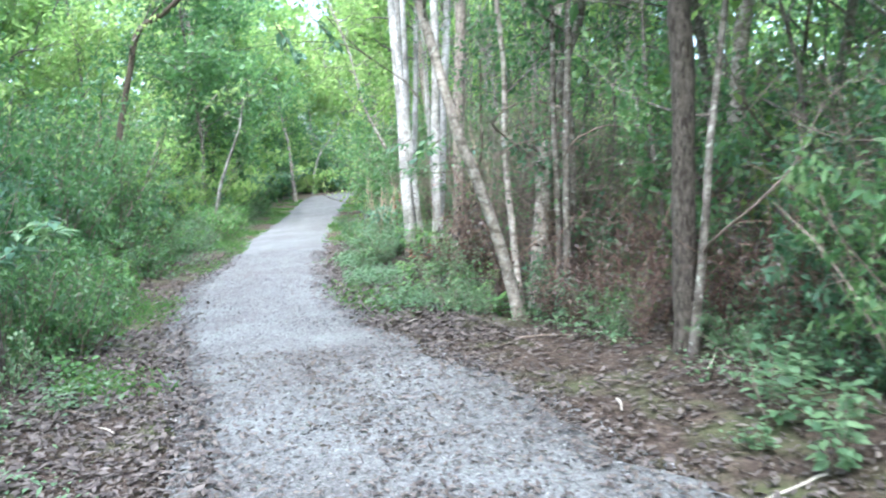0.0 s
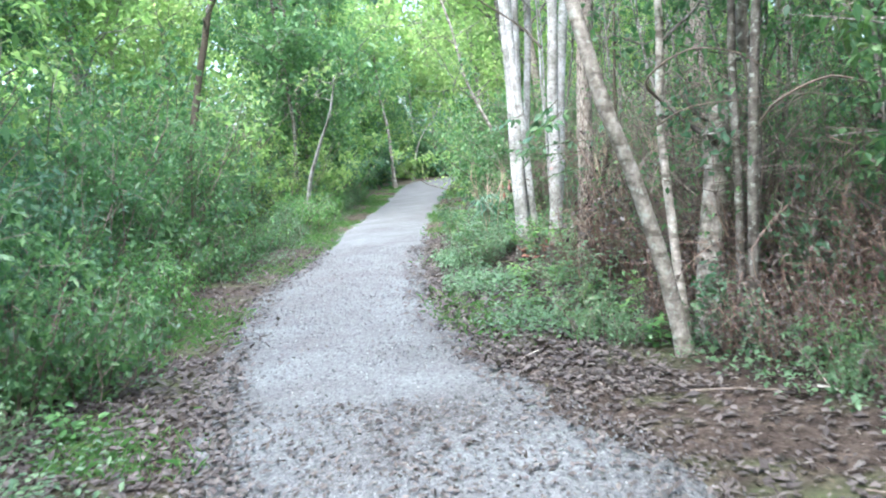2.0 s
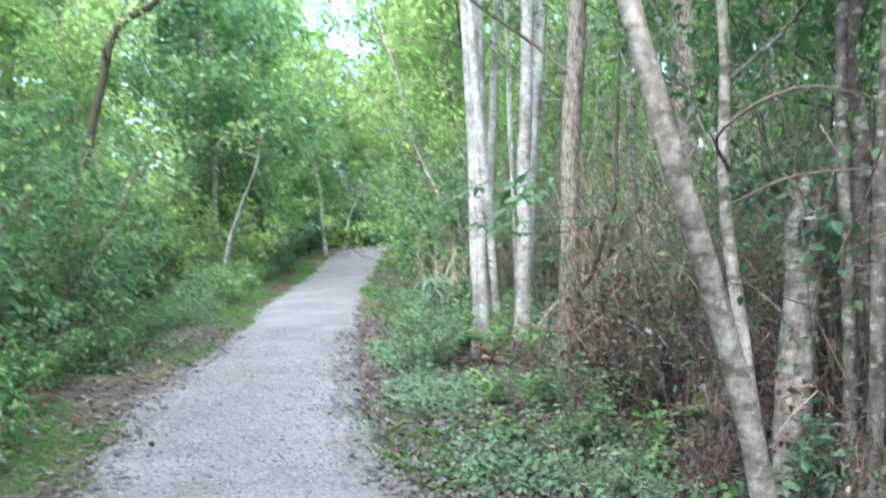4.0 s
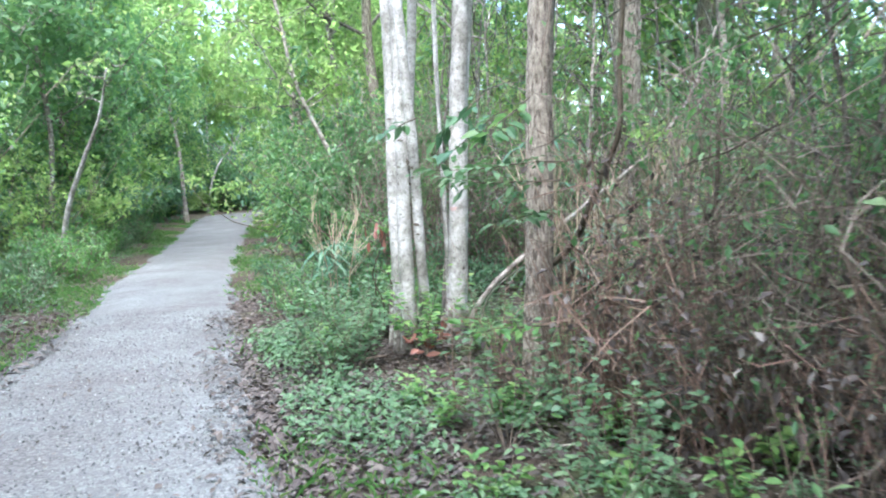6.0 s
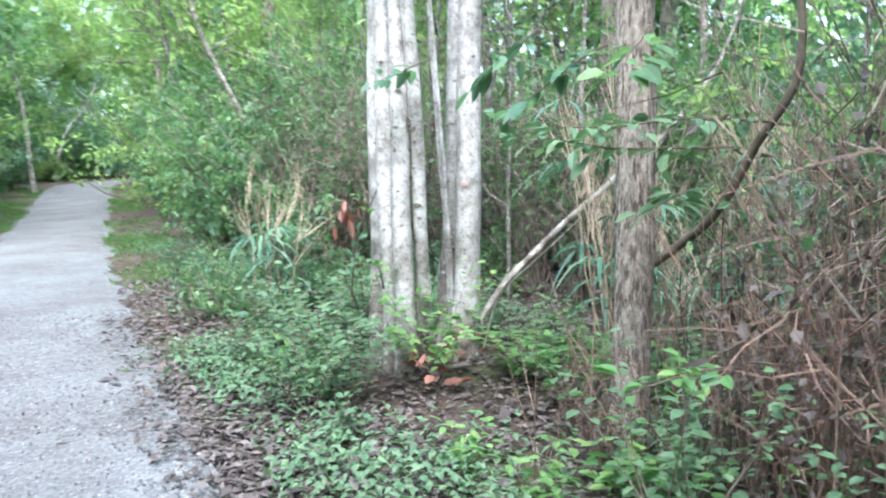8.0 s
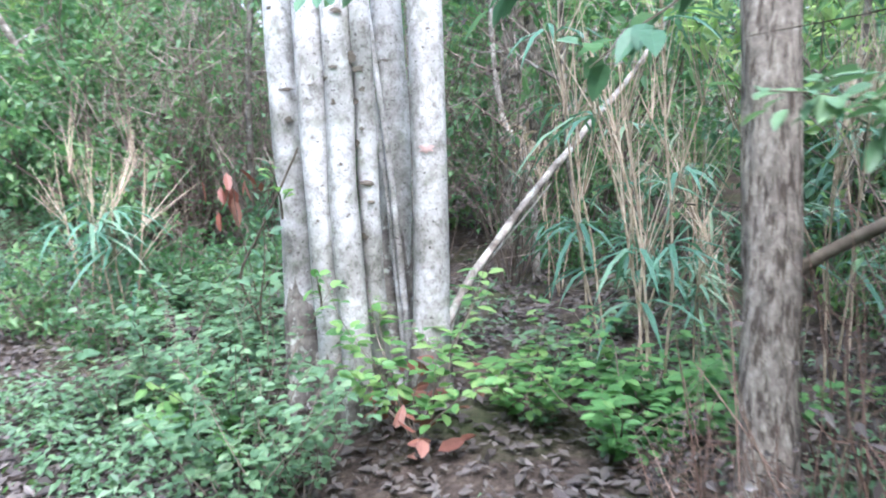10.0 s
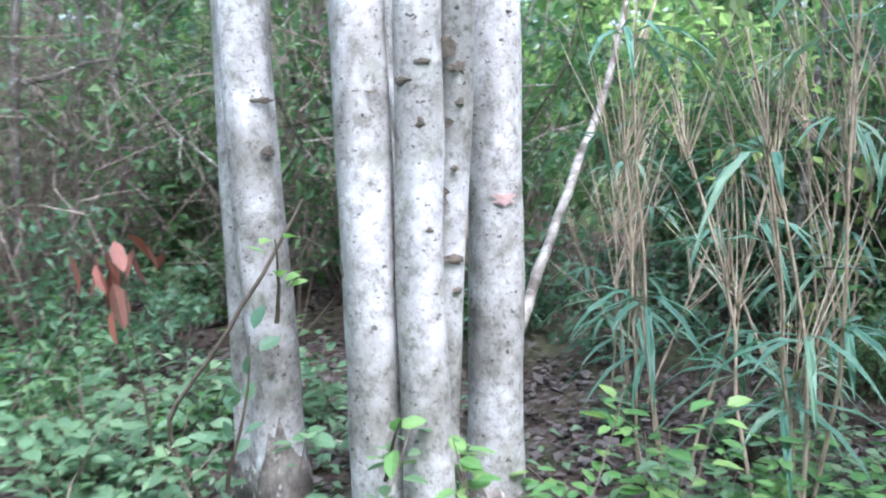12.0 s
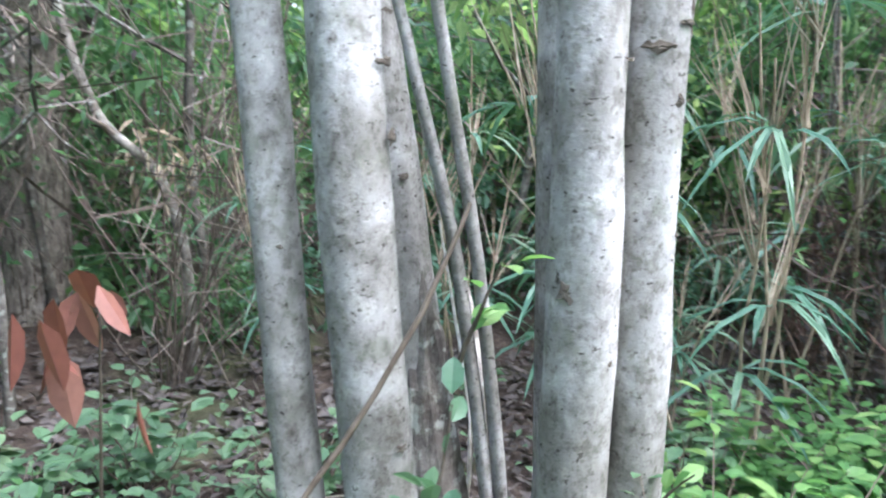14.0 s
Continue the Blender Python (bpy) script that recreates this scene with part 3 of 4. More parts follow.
tree("broken_trunk", "thick broken-off trunk spotted with pale lichen", 142, [(1.27, 9.15, 0.0), (1.29, 9.22, 0.4), (1.33, 9.28, 0.8), (1.38, 9.36, 1.25), (1.41, 9.4, 1.5)], 0.085, 0.07, LIGHT_GREY, LEAF_DARK, sides=18, rings=30, limbs=4, limb_from=0.85, limb_len=0.6, leaf_n=220, leaf=0.06, rough=0.06)
for i, (x, y, tx, ty, r) in enumerate([(1.45, 9.0, 1.5, 9.1, 0.03), (1.5, 8.88, 1.6, 8.92, 0.035)]):
    tree("grey_tree", "grey-brown slim tree among dry brush", 150 + i, trunk_line(x, y, tx, ty, 6.0, bend=0.01), r, 0.015, GREY_BARK, LEAF_SHRUB, sides=12, rings=40, limbs=9, limb_from=0.3, limb_len=1.5, leaf_n=1900, leaf=0.065)
tree("pine_tree", "dark furrowed pine trunk rising from leaf litter", 160, trunk_line(2.12, 7.15, 2.16, 7.2, 11.0), 0.08, 0.045, DARK_PINE, LEAF_DARK, sides=28, rings=90, limbs=12, limb_from=0.5, limb_len=2.0, leaf_n=1600, leaf=0.1, rough=0.05, ridges=7, limb_mat=TWIG_DARK)
tree("grey_tree", "grey slim trunk at the foot of a pine", 161, [(2.1, 6.98, 0.0), (2.2, 7.0, 0.7), (2.26, 7.05, 1.3), (2.5, 7.3, 2.4), (2.6, 7.5, 5)], 0.03, 0.012, GREY_BARK, LEAF_SHRUB, sides=12, rings=40, limbs=8, limb_from=0.32, limb_len=1.4, leaf_n=1800, leaf=0.06)
tree("pine_tree", "brown plated pine trunk behind low green plants", 162, trunk_line(0.48, 12.22, 0.6, 12.38, 11.0), 0.08, 0.04, PINE_BARK, LEAF_DARK, sides=28, rings=90, limbs=12, limb_from=0.55, limb_len=2.0, leaf_n=1600, leaf=0.1, rough=0.05, ridges=7, limb_mat=TWIG_DARK)
tree("pine_tree", "dark pine trunk wrapped by shrubs beside the path", 163, trunk_line(-2.62, 7.05, -2.68, 7.1, 10.0), 0.1, 0.05, DARK_PINE, LEAF_CANOPY, sides=24, rings=70, limbs=12, limb_from=0.45, limb_len=2.0, leaf_n=1100, leaf=0.1, rough=0.05, ridges=7, limb_mat=TWIG_DARK)
tree("pine_tree", "broad brown pine trunk deep in the thicket", 168, trunk_line(2.1, 15.9, 2.15, 15.95, 11.0), 0.15, 0.06, PINE_BARK, LEAF_DARK, sides=28, rings=80, limbs=10, limb_from=0.6, limb_len=2.0, leaf_n=900, leaf=0.1, rough=0.05, ridges=7, limb_mat=TWIG_DARK)
tree("leaning_tree", "dark crooked tree arching over green shrubs", 164, [(-5.6, 15.4, 0.0), (-5.2, 15.4, 1.6), (-4.75, 15.4, 3.2), (-4.5, 15.42, 3.9), (-4.1, 15.42, 4.1), (-3.6, 15.4, 4.6), (-3.4, 15.3, 5.6), (-2.6, 15.2, 6.6)], 0.065, 0.03, TWIG_DARK, LEAF_CANOPY, sides=14, rings=50, limbs=14, limb_from=0.4, limb_len=2.0, leaf_n=1800, leaf=0.09)
tree("leaning_tree", "pale thin dead trunk slanting out of dense shrubs", 165, [(-5.45, 21.3, 0.0), (-5.25, 21.1, 0.96), (-4.85, 20.8, 1.8), (-4.45, 20.5, 2.5), (-4.25, 20.3, 3.1)], 0.055, 0.014, PALE_BARK, LEAF_CANOPY, sides=10, rings=30, limbs=5, limb_from=0.75, limb_len=0.7, leaf_n=100, leaf=0.06)
tree("leaning_tree", "pale grey tree leaning over a twiggy thicket", 166, [(-0.55, 18.4, 0.0), (-0.75, 18.4, 1.0), (-0.99, 18.4, 1.64), (-1.35, 18.4, 2.5), (-1.6, 18.4, 3.6), (-2.1, 18.4, 5.2)], 0.035, 0.015, LIGHT_GREY, LEAF_CANOPY, sides=10, rings=40, limbs=12, limb_from=0.3, limb_len=1.4, leaf_n=1800, leaf=0.08)
tree("forked_tree", "pale forked tree at the far bend of the path", 167, [(-8.6, 49, 0.0), (-8.4, 49, 1.2), (-8.0, 49, 2.2), (-7.2, 49, 3.2), (-6.5, 49, 4.5)], 0.07, 0.03, PALE_BARK, LEAF_DARK, sides=8, rings=20, limbs=8, limb_from=0.4, limb_len=2.0, leaf_n=800, leaf=0.14)

# ---- shrubs, thickets and background trees ----
g = np.random.default_rng(21)
SHRUBS = [shrub("shrub", lab, "shrub", 200 + i, (TWIG, mat), height=h, spread=0.8, stems=st, per_stem=ps, leaf=lf) for i, (h, st, ps, lf, mat, lab) in enumerate([
    (2.4, 13, 160, 0.081, LEAF_SHRUB, "dense green leafy shrub crowding the path"),
    (2.1, 13, 160, 0.076, LEAF_SHRUB, "dense green leafy shrub crowding the path"),
    (2.7, 13, 165, 0.086, LEAF_SHRUB, "tall green shrub in half shade"),
    (1.8, 13, 165, 0.065, LEAF_DARK, "dark green small-leaved shrub"),
    (3.0, 14, 144, 0.092, LEAF_CANOPY, "yellow-green tall leafy shrub"),
])]
FAR = [shrub("shrub", "green leafy shrub far along the path", "shrub", 210 + i, (TWIG, mat), height=3.0, spread=0.8, stems=9, per_stem=132, leaf=0.17, sides=3) for i, mat in enumerate((LEAF_SHRUB, LEAF_DARK, LEAF_CANOPY))]
LOW = [shrub("low_shrub", "knee-high green shrub at the path's edge", "shrub", 220 + i, (TWIG, m), height=0.75, spread=1.0, stems=12, per_stem=66, leaf=0.06) for i, m in enumerate((LEAF_SHRUB, LEAF_BRIGHT, LEAF_SEEDLING))]
BRUSH = [shrub("dry_brush", "tangled brown bare brush with few leaves", "shrub", 230 + i, (m, lm), height=h, spread=0.3, stems=26, per_stem=ps, leaf=0.055, stem=0.45) for i, (m, h, ps, lm) in enumerate(((TWIG, 2.0, 10, LEAF_SHRUB), (TWIG_RUST, 1.1, 15, LEAF_DEAD), (TWIG, 2.6, 15, LEAF_SHRUB), (TWIG_RUST, 1.5, 10, LEAF_DEAD)))]


def stalks(seed, n, height, mat):
    """A stand of thin upright dead stalks with a few short twigs and clinging dead leaves."""
    g = np.random.default_rng(seed)
    ob = thing("dead_stalks", "thin upright rusty brown dead stalks", "dead plant")
    wood, base = [], []
    for _ in range(n):
        a, d = g.uniform(0, 6.28), 0.45 * g.uniform(0, 1) ** 0.6
        p, r = limb(g, (math.cos(a) * d, math.sin(a) * d, -0.06), (g.normal(0, 0.16), g.normal(0, 0.16), 1), height * g.uniform(0.35, 1.1), g.uniform(0.0025, 0.006), 5, 0.14, 0.0)
        wood.append(tube(p, r, 4))
        base.append(p[1:4])
        if g.uniform() < 0.6:
            q, rq = limb(g, p[int(g.integers(1, 4))], g.normal(0, 1, 3) * (1, 1, 0.3) + (0, 0, 0.8), height * g.uniform(0.1, 0.35), 0.0022, 3, 0.3, 0.0)
            wood.append(tube(q, rq, 3))
    base = np.concatenate(base)[::2]
    tagged(part("stem_tangle", join(wood), mat, ob), kind="stuff")
    tagged(part("foliage", leaves(base, g.normal(0, 1, base.shape), 0.05, 0.024, g), LEAF_DEAD, ob), kind="stuff")
    return ob


STALKS = [stalks(240, 30, 0.8, TWIG_RUST), stalks(241, 26, 1.15, TWIG_RUST), stalks(242, 24, 1.0, TWIG_DARK)]
DIM = shrub("low_shrub", "dim green low shrub under the trees", "shrub", 225, (TWIG_DARK, LEAF_DARK), height=0.8, spread=1.0, stems=11, per_stem=60, leaf=0.06)
THIN = []
for i in range(3):
    gg = np.random.default_rng(280 + i)
    kn = [(gg.normal(0, 0.03) * z, gg.normal(0, 0.03) * z, z) for z in (0, 0.8, 1.6, 2.5, 3.6, 4.8)]
    THIN.append(tree("sapling", "thin bare-stemmed sapling in the undergrowth", 290 + i, kn, 0.022, 0.008, GREY_BARK, LEAF_SHRUB, sides=6, rings=16, limbs=9, limb_from=0.2, limb_len=1.1, leaf_n=260, leaf=0.07, split=False))
TREES = []
for i, (bark, leafm, hh, r) in enumerate(((GREY_BARK, LEAF_CANOPY, 8, 0.07), (PINE_BARK, LEAF_CANOPY, 11, 0.12), (GREY_BARK, LEAF_SHRUB, 6.5, 0.05), (LIGHT_GREY, LEAF_CANOPY, 9.5, 0.08))):
    gg = np.random.default_rng(300 + i)
    kn = [(gg.normal(0, 0.012) * z * z ** 0.5, gg.normal(0, 0.012) * z * z ** 0.5, z) for z in (0, 1, 2.2, 3.6, 5.4, hh * 0.8, hh)]
    TREES.append(tree("forest_tree", ("slim grey forest tree with airy crown", "tall brown pine in the woods behind", "thin grey understorey tree", "light grey tall forest tree")[i], 310 + i, kn, r, 0.02, bark, leafm, sides=8, rings=20, limbs=20, limb_from=0.3, limb_len=2.7, leaf_n=4300, leaf=0.15, split=False, twigs=4))


def row(side, y0, y1, step, d0, d1, seed):
    """Spots along the path's side, evenly spaced with some play."""
    g = np.random.default_rng(seed)
    y = np.arange(y0, y1, step)
    y = y + g.uniform(-0.4, 0.4, len(y)) * step
    d = g.uniform(d0, d1, len(y))
    return [(float(left_edge(v) - w if side < 0 else right_edge(v) + w), float(v)) for v, w in zip(y, d)]


# the green wall on the outer side of the bend
plant_out(SHRUBS, [(x - 0.8 * (16.5 < y < 21.8), y) for x, y in row(-1, 7.6, 24, 0.75, 1.5, 2.1, 1)], g, 0.8, 1.1, "shrubs along the path")
plant_out(SHRUBS, row(-1, 7.0, 24, 0.8, 2.6, 3.6, 2), g, 0.95, 1.3, "shrubs along the path")
plant_out(SHRUBS, row(-1, 6.0, 24, 1.6, 4.2, 6.5, 3), g, 1.1, 1.5, "shrubs along the path")
plant_out(FAR, row(-1, 24, 52, 1.0, 1.5, 2.1, 4) + row(-1, 24, 52, 1.1, 2.6, 5.0, 5), g, 0.75, 1.15, "shrubs along the path")
plant_out(LOW, row(-1, 8.0, 30, 0.42, 0.75, 1.25, 6), g, 0.6, 1.1, "low shrubs along the path")
plant_out(SHRUBS[:2], [(-3.0, 6.7), (-2.85, 7.8)], g, 0.62, 0.7, "shrubs along the path")
plant_out(LOW, [(-2.6, 6.4), (-2.9, 5.8), (-2.5, 7.1)], g, 0.5, 0.7, "low shrubs along the path")
plant_out([SHRUBS[2], SHRUBS[0], SHRUBS[4]], row(-1, 11.5, 26, 0.9, 2.9, 3.9, 7), g, 1.2, 1.55, "shrubs along the path")
# the inner side, past the clump
plant_out([SHRUBS[0], SHRUBS[2], SHRUBS[1]], row(1, 17.4, 26, 0.7, 1.5, 2.1, 61) + row(1, 19.2, 26, 0.8, 2.4, 3.8, 62), g, 0.85, 1.3, "shrubs along the path")
plant_out(SHRUBS, row(1, 19.5, 27, 0.8, 1.5, 2.3, 11) + row(1, 17.5, 27, 0.9, 2.8, 4.5, 12), g, 0.75, 1.1, "shrubs along the path")
plant_out(FAR, row(1, 27, 52, 1.0, 1.4, 2.2, 13) + row(1, 27, 50, 1.4, 3, 6, 14), g, 0.75, 1.15, "shrubs along the path")
# behind the clump and deep in the woods
def clear(s, brush=False):
    x, y = s
    if -1.5 < x < (2.3 if brush else 1.9) and 12.5 < y < 14.9:
        return False
    if brush and x < 1.4 and 14.8 < y < 16.8:
        return False
    if abs(x - 0.55) < 0.5 and abs(y - 12.3) < 0.5:
        return False
    return True


spots = [s for s in row(1, 3.5, 18, 0.62, 4.0, 6.0, 15) + row(1, 3.5, 24, 1.0, 6.0, 9.0, 16) if clear(s)]
plant_out(SHRUBS, spots, g, 0.8, 1.2, "shrubs deep in the woods")
spots = [s for s in row(1, 5.6, 18.5, 0.3, 1.9, 3.6, 17) + row(1, 9.0, 18, 0.5, 1.7, 2.6, 18) + row(1, 4.0, 12, 0.7, 2.6, 4.5, 19) if clear(s, True)]
spots += row(1, 6.6, 12, 0.45, 1.5, 2.6, 22) + row(1, 4.5, 7, 0.5, 2.0, 4.0, 23)
plant_out(BRUSH, [s for s in spots if clear(s, True)], g, 0.7, 1.1, "dry brush in the undergrowth")
plant_out(STALKS, row(1, 9.6, 12.3, 0.16, 1.35, 2.7, 26) + row(1, 5.6, 9.6, 0.2, 1.7, 3.2, 27), g, 0.7, 1.15, "dead stalks in the undergrowth")
plant_out(BRUSH[::2], [(0.2, 16.2), (0.7, 16.6), (1.1, 17.1), (0.4, 17.2), (1.5, 16.4), (-0.1, 16.9), (0.9, 17.8), (1.7, 17.3), (1.4, 15.9), (2.2, 16.2), (2.6, 15.4)], g, 0.8, 1.1, "dry brush in the undergrowth")
plant_out([SHRUBS[1], SHRUBS[3], SHRUBS[0]], [(3.0, 5.7), (3.15, 6.6), (3.0, 7.6), (3.7, 5.0), (3.5, 7.1), (2.7, 8.6), (3.0, 9.4)], g, 0.8, 1.1, "shrubs under the trees")
plant_out([LOW[0], DIM, DIM], [s for s in row(1, 6.0, 10, 0.26, 1.5, 3.6, 24) + row(1, 3.5, 8, 0.5, 2.2, 4.5, 25) if clear(s)], g, 0.6, 1.15, "low shrubs in the undergrowth")
foot = [(0.45, 9.45), (0.75, 9.1), (1.3, 8.55), (1.5, 8.2), (1.72, 7.85), (1.88, 7.5), (2.35, 6.85), (1.4, 8.75), (2.35, 7.3), (1.75, 8.3), (2.0, 7.9), (2.55, 6.5), (0.95, 9.3)]
plant_out([DIM, BRUSH[1], LOW[2]], foot, g, 0.38, 0.6, "low growth round the tree feet")
plant_out([BRUSH[1], LOW[2]], [(0.5, 11.88), (0.28, 12.0), (0.72, 11.95), (0.3, 12.35)], g, 0.32, 0.5, "low growth round the tree feet")
plant_out([SHRUBS[0], SHRUBS[4], SHRUBS[1]], [(3.4, 12.6), (3.7, 13.3), (3.3, 11.9), (4.2, 12.9), (4.4, 12.0), (3.6, 14.2), (4.4, 13.9)], g, 0.7, 1.0, "shrubs deep in the woods")
plant_out([DIM, LOW[0], DIM], [(-0.9, 15.2), (-0.5, 15.6), (-1.2, 15.8), (-0.2, 15.3), (0.1, 15.8), (-0.7, 16.3), (-1.4, 16.5), (0.5, 15.9), (0.4, 16.4), (1.2, 16.4), (2.3, 13.2), (2.65, 13.8), (2.2, 14.4), (2.8, 12.8), (2.5, 14.9), (3.1, 13.4), (3.0, 14.4), (1.9, 15.0), (2.4, 12.3)], g, 0.6, 1.0, "low shrubs in the undergrowth")
spots = [s for s in row(1, 4.5, 22, 0.42, 2.2, 5.5, 20) if clear(s)]
plant_out(THIN, spots, g, 0.8, 1.3, "saplings in the undergrowth")
# closing the bend and the sides
plant_out(FAR, row(-1, 9, 40, 1.5, 7, 13, 41) + row(1, 5, 34, 1.7, 9, 14, 42), g, 1.2, 1.8, "shrubs deep in the woods")
spots = [(-9.5 + 1.0 * k + 0.4 * math.sin(k * 3), 52.5 + 0.7 * math.sin(k * 2.1) + 0.35 * k) for k in range(13)]
plant_out(FAR, spots, g, 1.1, 1.5, "shrubs along the path")
spots = row(-1, 7, 24, 1.2, 3.2, 7, 31) + row(-1, 24, 60, 1.8, 2.4, 9, 32) + row(1, 4, 26, 1.1, 4.2, 10, 33) + row(1, 20, 60, 1.7, 2.6, 9, 34)
spots += [(-9.5, 54), (-7.5, 56), (-5, 57), (-2.5, 58), (0, 60), (-11, 50), (-4, 53), (-8.5, 60), (-5.5, 62), (-2, 64), (-10.5, 45), (-3.4, 46), (-11, 40), (-2.6, 41)]
# unseen trees behind the start and crowns at right, added to shade the woods
spots += row(-1, -14, 7, 2.2, 2.2, 6, 35) + row(1, -14, 4, 2.0, 2.2, 6, 36) + row(1, 3.5, 11.5, 1.3, 3.2, 5.2, 37)
# the last four add foliage and shade over the near right bank
spots += row(-1, 24, 48, 2.6, 1.6, 2.4, 38) + row(1, 24, 48, 2.6, 1.6, 2.4, 39) + [(-3.2, 34.5), (-7.6, 40.0)] + [(3.3, 4.3), (3.6, 6.4), (3.0, 8.9), (4.3, 5.4)]
spots = [s for s in spots if not (1.5 < s[0] < 6.5 and 11.0 < s[1] < 15.2)]
plant_out(TREES, [s for s in spots if clear(s)], g, 0.75, 1.2, "forest trees")
plant_out(LOW, [(-5.1, 20.6), (-5.4, 21.0), (-4.95, 20.1), (-5.3, 19.6)], g, 0.9, 1.2, "low shrubs along the path")
drop_source([DIM] + STALKS + SHRUBS + FAR + LOW + BRUSH + THIN + TREES)


def far_woods():
    """The leaf mass of the woods all round, from 36 m on."""
    g = np.random.default_rng(5)
    n = 58000
    a = g.uniform(0, 2 * np.pi, n)
    lump = 38 + 4 * np.sin(a * 9) + 4 * np.sin(a * 23 + 1) + g.exponential(9, n)
    top = 15 + 4 * np.sin(a * 13) + 3.5 * np.sin(a * 31 + 2)
    z = top * g.uniform(0, 1, n) ** 0.85
    base = np.stack([np.cos(a) * lump - 3, np.sin(a) * lump + 16, z], 1)
    keep = (outside(base[:, 0], base[:, 1]) > 1.5) | (z > 5)
    base = base[keep]
    ln = g.uniform(0.5, 1.1, len(base))
    return leaves(base, g.normal(0, 1, (len(base), 3)), ln, ln * 0.7, g)


woods = new("far_woods", mesh_of("far_woods", *far_woods(), LEAF_CANOPY))
tagged(woods, "distant green woods closing the view", "woods", kind="stuff")


# ---- undergrowth round the clump ----
def seedling(name, label, seed, mat, height, n_stems, per_stem, leaf, aspect=0.55, wood=TWIG, spread=0.5):
    """A small leafy plant: thin stems with rounded leaves in a spray."""
    g = np.random.default_rng(seed)
    ob = thing(name, label, "plant")
    sprays = []
    for _ in range(n_stems):
        a = g.uniform(0, 6.28)
        p, r = limb(g, (0, 0, -0.03), (math.cos(a) * spread, math.sin(a) * spread, 1), height * g.uniform(0.6, 1.1), 0.004, 6, 0.35, 0.05)
        part("stem", tube(p, r, 4), wood, ob)
        f = g.uniform(0.25, 1.0, per_stem)
        base = np.stack([np.interp(f, np.linspace(0, 1, 6), p[:, c]) for c in range(3)], 1)
        b = g.uniform(0, 6.28, per_stem)
        out = np.stack([np.cos(b), np.sin(b), g.uniform(-0.1, 0.5, per_stem)], 1)
        base = base + out * leaf * 0.35
        base[:, 2] = np.maximum(base[:, 2], 0.02)
        ln = leaf * g.uniform(0.65, 1.3, per_stem)
        sprays.append(leaves(base, out, ln, ln * aspect, g, fine=True, up=0.8, fold=0.2, droop=0.2))
    tagged(part("foliage", join(sprays), mat, ob), kind="stuff")
    return ob


SEED = [
    seedling("seedling", "small green broad-leaved seedling in leaf litter", 400, LEAF_SEEDLING, 0.35, 7, 12, 0.06),
    seedling("seedling", "small green broad-leaved seedling in leaf litter", 401, LEAF_SEEDLING, 0.5, 8, 13, 0.065),
    seedling("seedling", "bright green young plant with oval leaves", 402, LEAF_BRIGHT, 0.32, 7, 11, 0.07),
    seedling("seedling", "dusty green creeping plant with small leaves", 403, LEAF_SEEDLING, 0.24, 8, 11, 0.045, 0.7),
]
g = np.random.default_rng(41)
spots = row(1, 9.0, 20, 0.19, 0.75, 1.9, 51) + row(1, 9.0, 18, 0.22, 1.8, 3.0, 52)
spots = [s for k, s in enumerate(spots) if not (abs(s[0] - 0.0) < 0.45 and abs(s[1] - 13.8) < 0.4) and not (-0.75 < s[0] < 0.3 and 12.3 < s[1] < 13.5) and (k % 3 or s[1] < 12) and not (s[0] > 0.35 and s[1] > 12.6 and k % 4) and not (11.6 < s[1] < 14.0 and k % 2)]
plant_out(SEED, spots, g, 0.55, 1.1, "seedlings beside the path")
LEAFY = seedling("seedling", "knee-high plant with many small green leaves", 404, LEAF_SEEDLING, 0.72, 9, 30, 0.048, 0.6, spread=0.45)
plant_out([LEAFY], [(-0.58, 13.15), (-0.7, 13.4), (-0.62, 13.6), (-0.8, 13.1), (-0.68, 13.85), (-0.75, 14.3), (-0.5, 14.6)], g, 0.75, 1.05, "seedlings round the white trunks")
plant_out([LEAFY, SEED[2], SEED[2]], [(0.5, 10.55), (0.85, 10.3), (1.2, 10.6), (0.15, 11.2), (0.65, 11.2), (0.35, 10.2), (0.95, 10.9), (-0.1, 11.7), (0.2, 11.75), (-0.25, 12.2), (1.5, 10.3), (0.0, 10.7)], g, 0.7, 1.1, "seedlings beside the path")
ring = [(-0.62, 13.2), (-0.75, 13.55), (-0.6, 13.75), (-0.85, 13.9), (-0.7, 14.25), (-0.55, 14.5), (-0.9, 14.6), (0.35, 13.1), (0.4, 12.8), (0.55, 13.3), (-0.15, 14.7), (0.2, 14.6), (0.5, 14.3), (-0.3, 14.9), (0.8, 12.95), (-1.0, 14.2), (-0.45, 14.75), (0.0, 14.35), (1.1, 13.1), (-0.65, 12.7), (0.1, 14.95), (0.6, 14.8), (-0.7, 15.0), (1.4, 13.4)]
plant_out(SEED, ring, g, 0.6, 1.1, "seedlings round the white trunks")
spots = row(1, 6.0, 9.5, 0.35, 1.2, 2.6, 53) + [(2.15, 5.6), (2.3, 5.9), (2.0, 5.3), (2.4, 5.4), (2.5, 6.2), (2.25, 5.0)]
plant_out(SEED[:2], spots, g, 0.6, 1.2, "seedlings under the trees")
plant_out(SEED, row(-1, 4.0, 9, 0.7, 0.6, 1.2, 54), g, 0.4, 0.8, "seedlings beside the path")

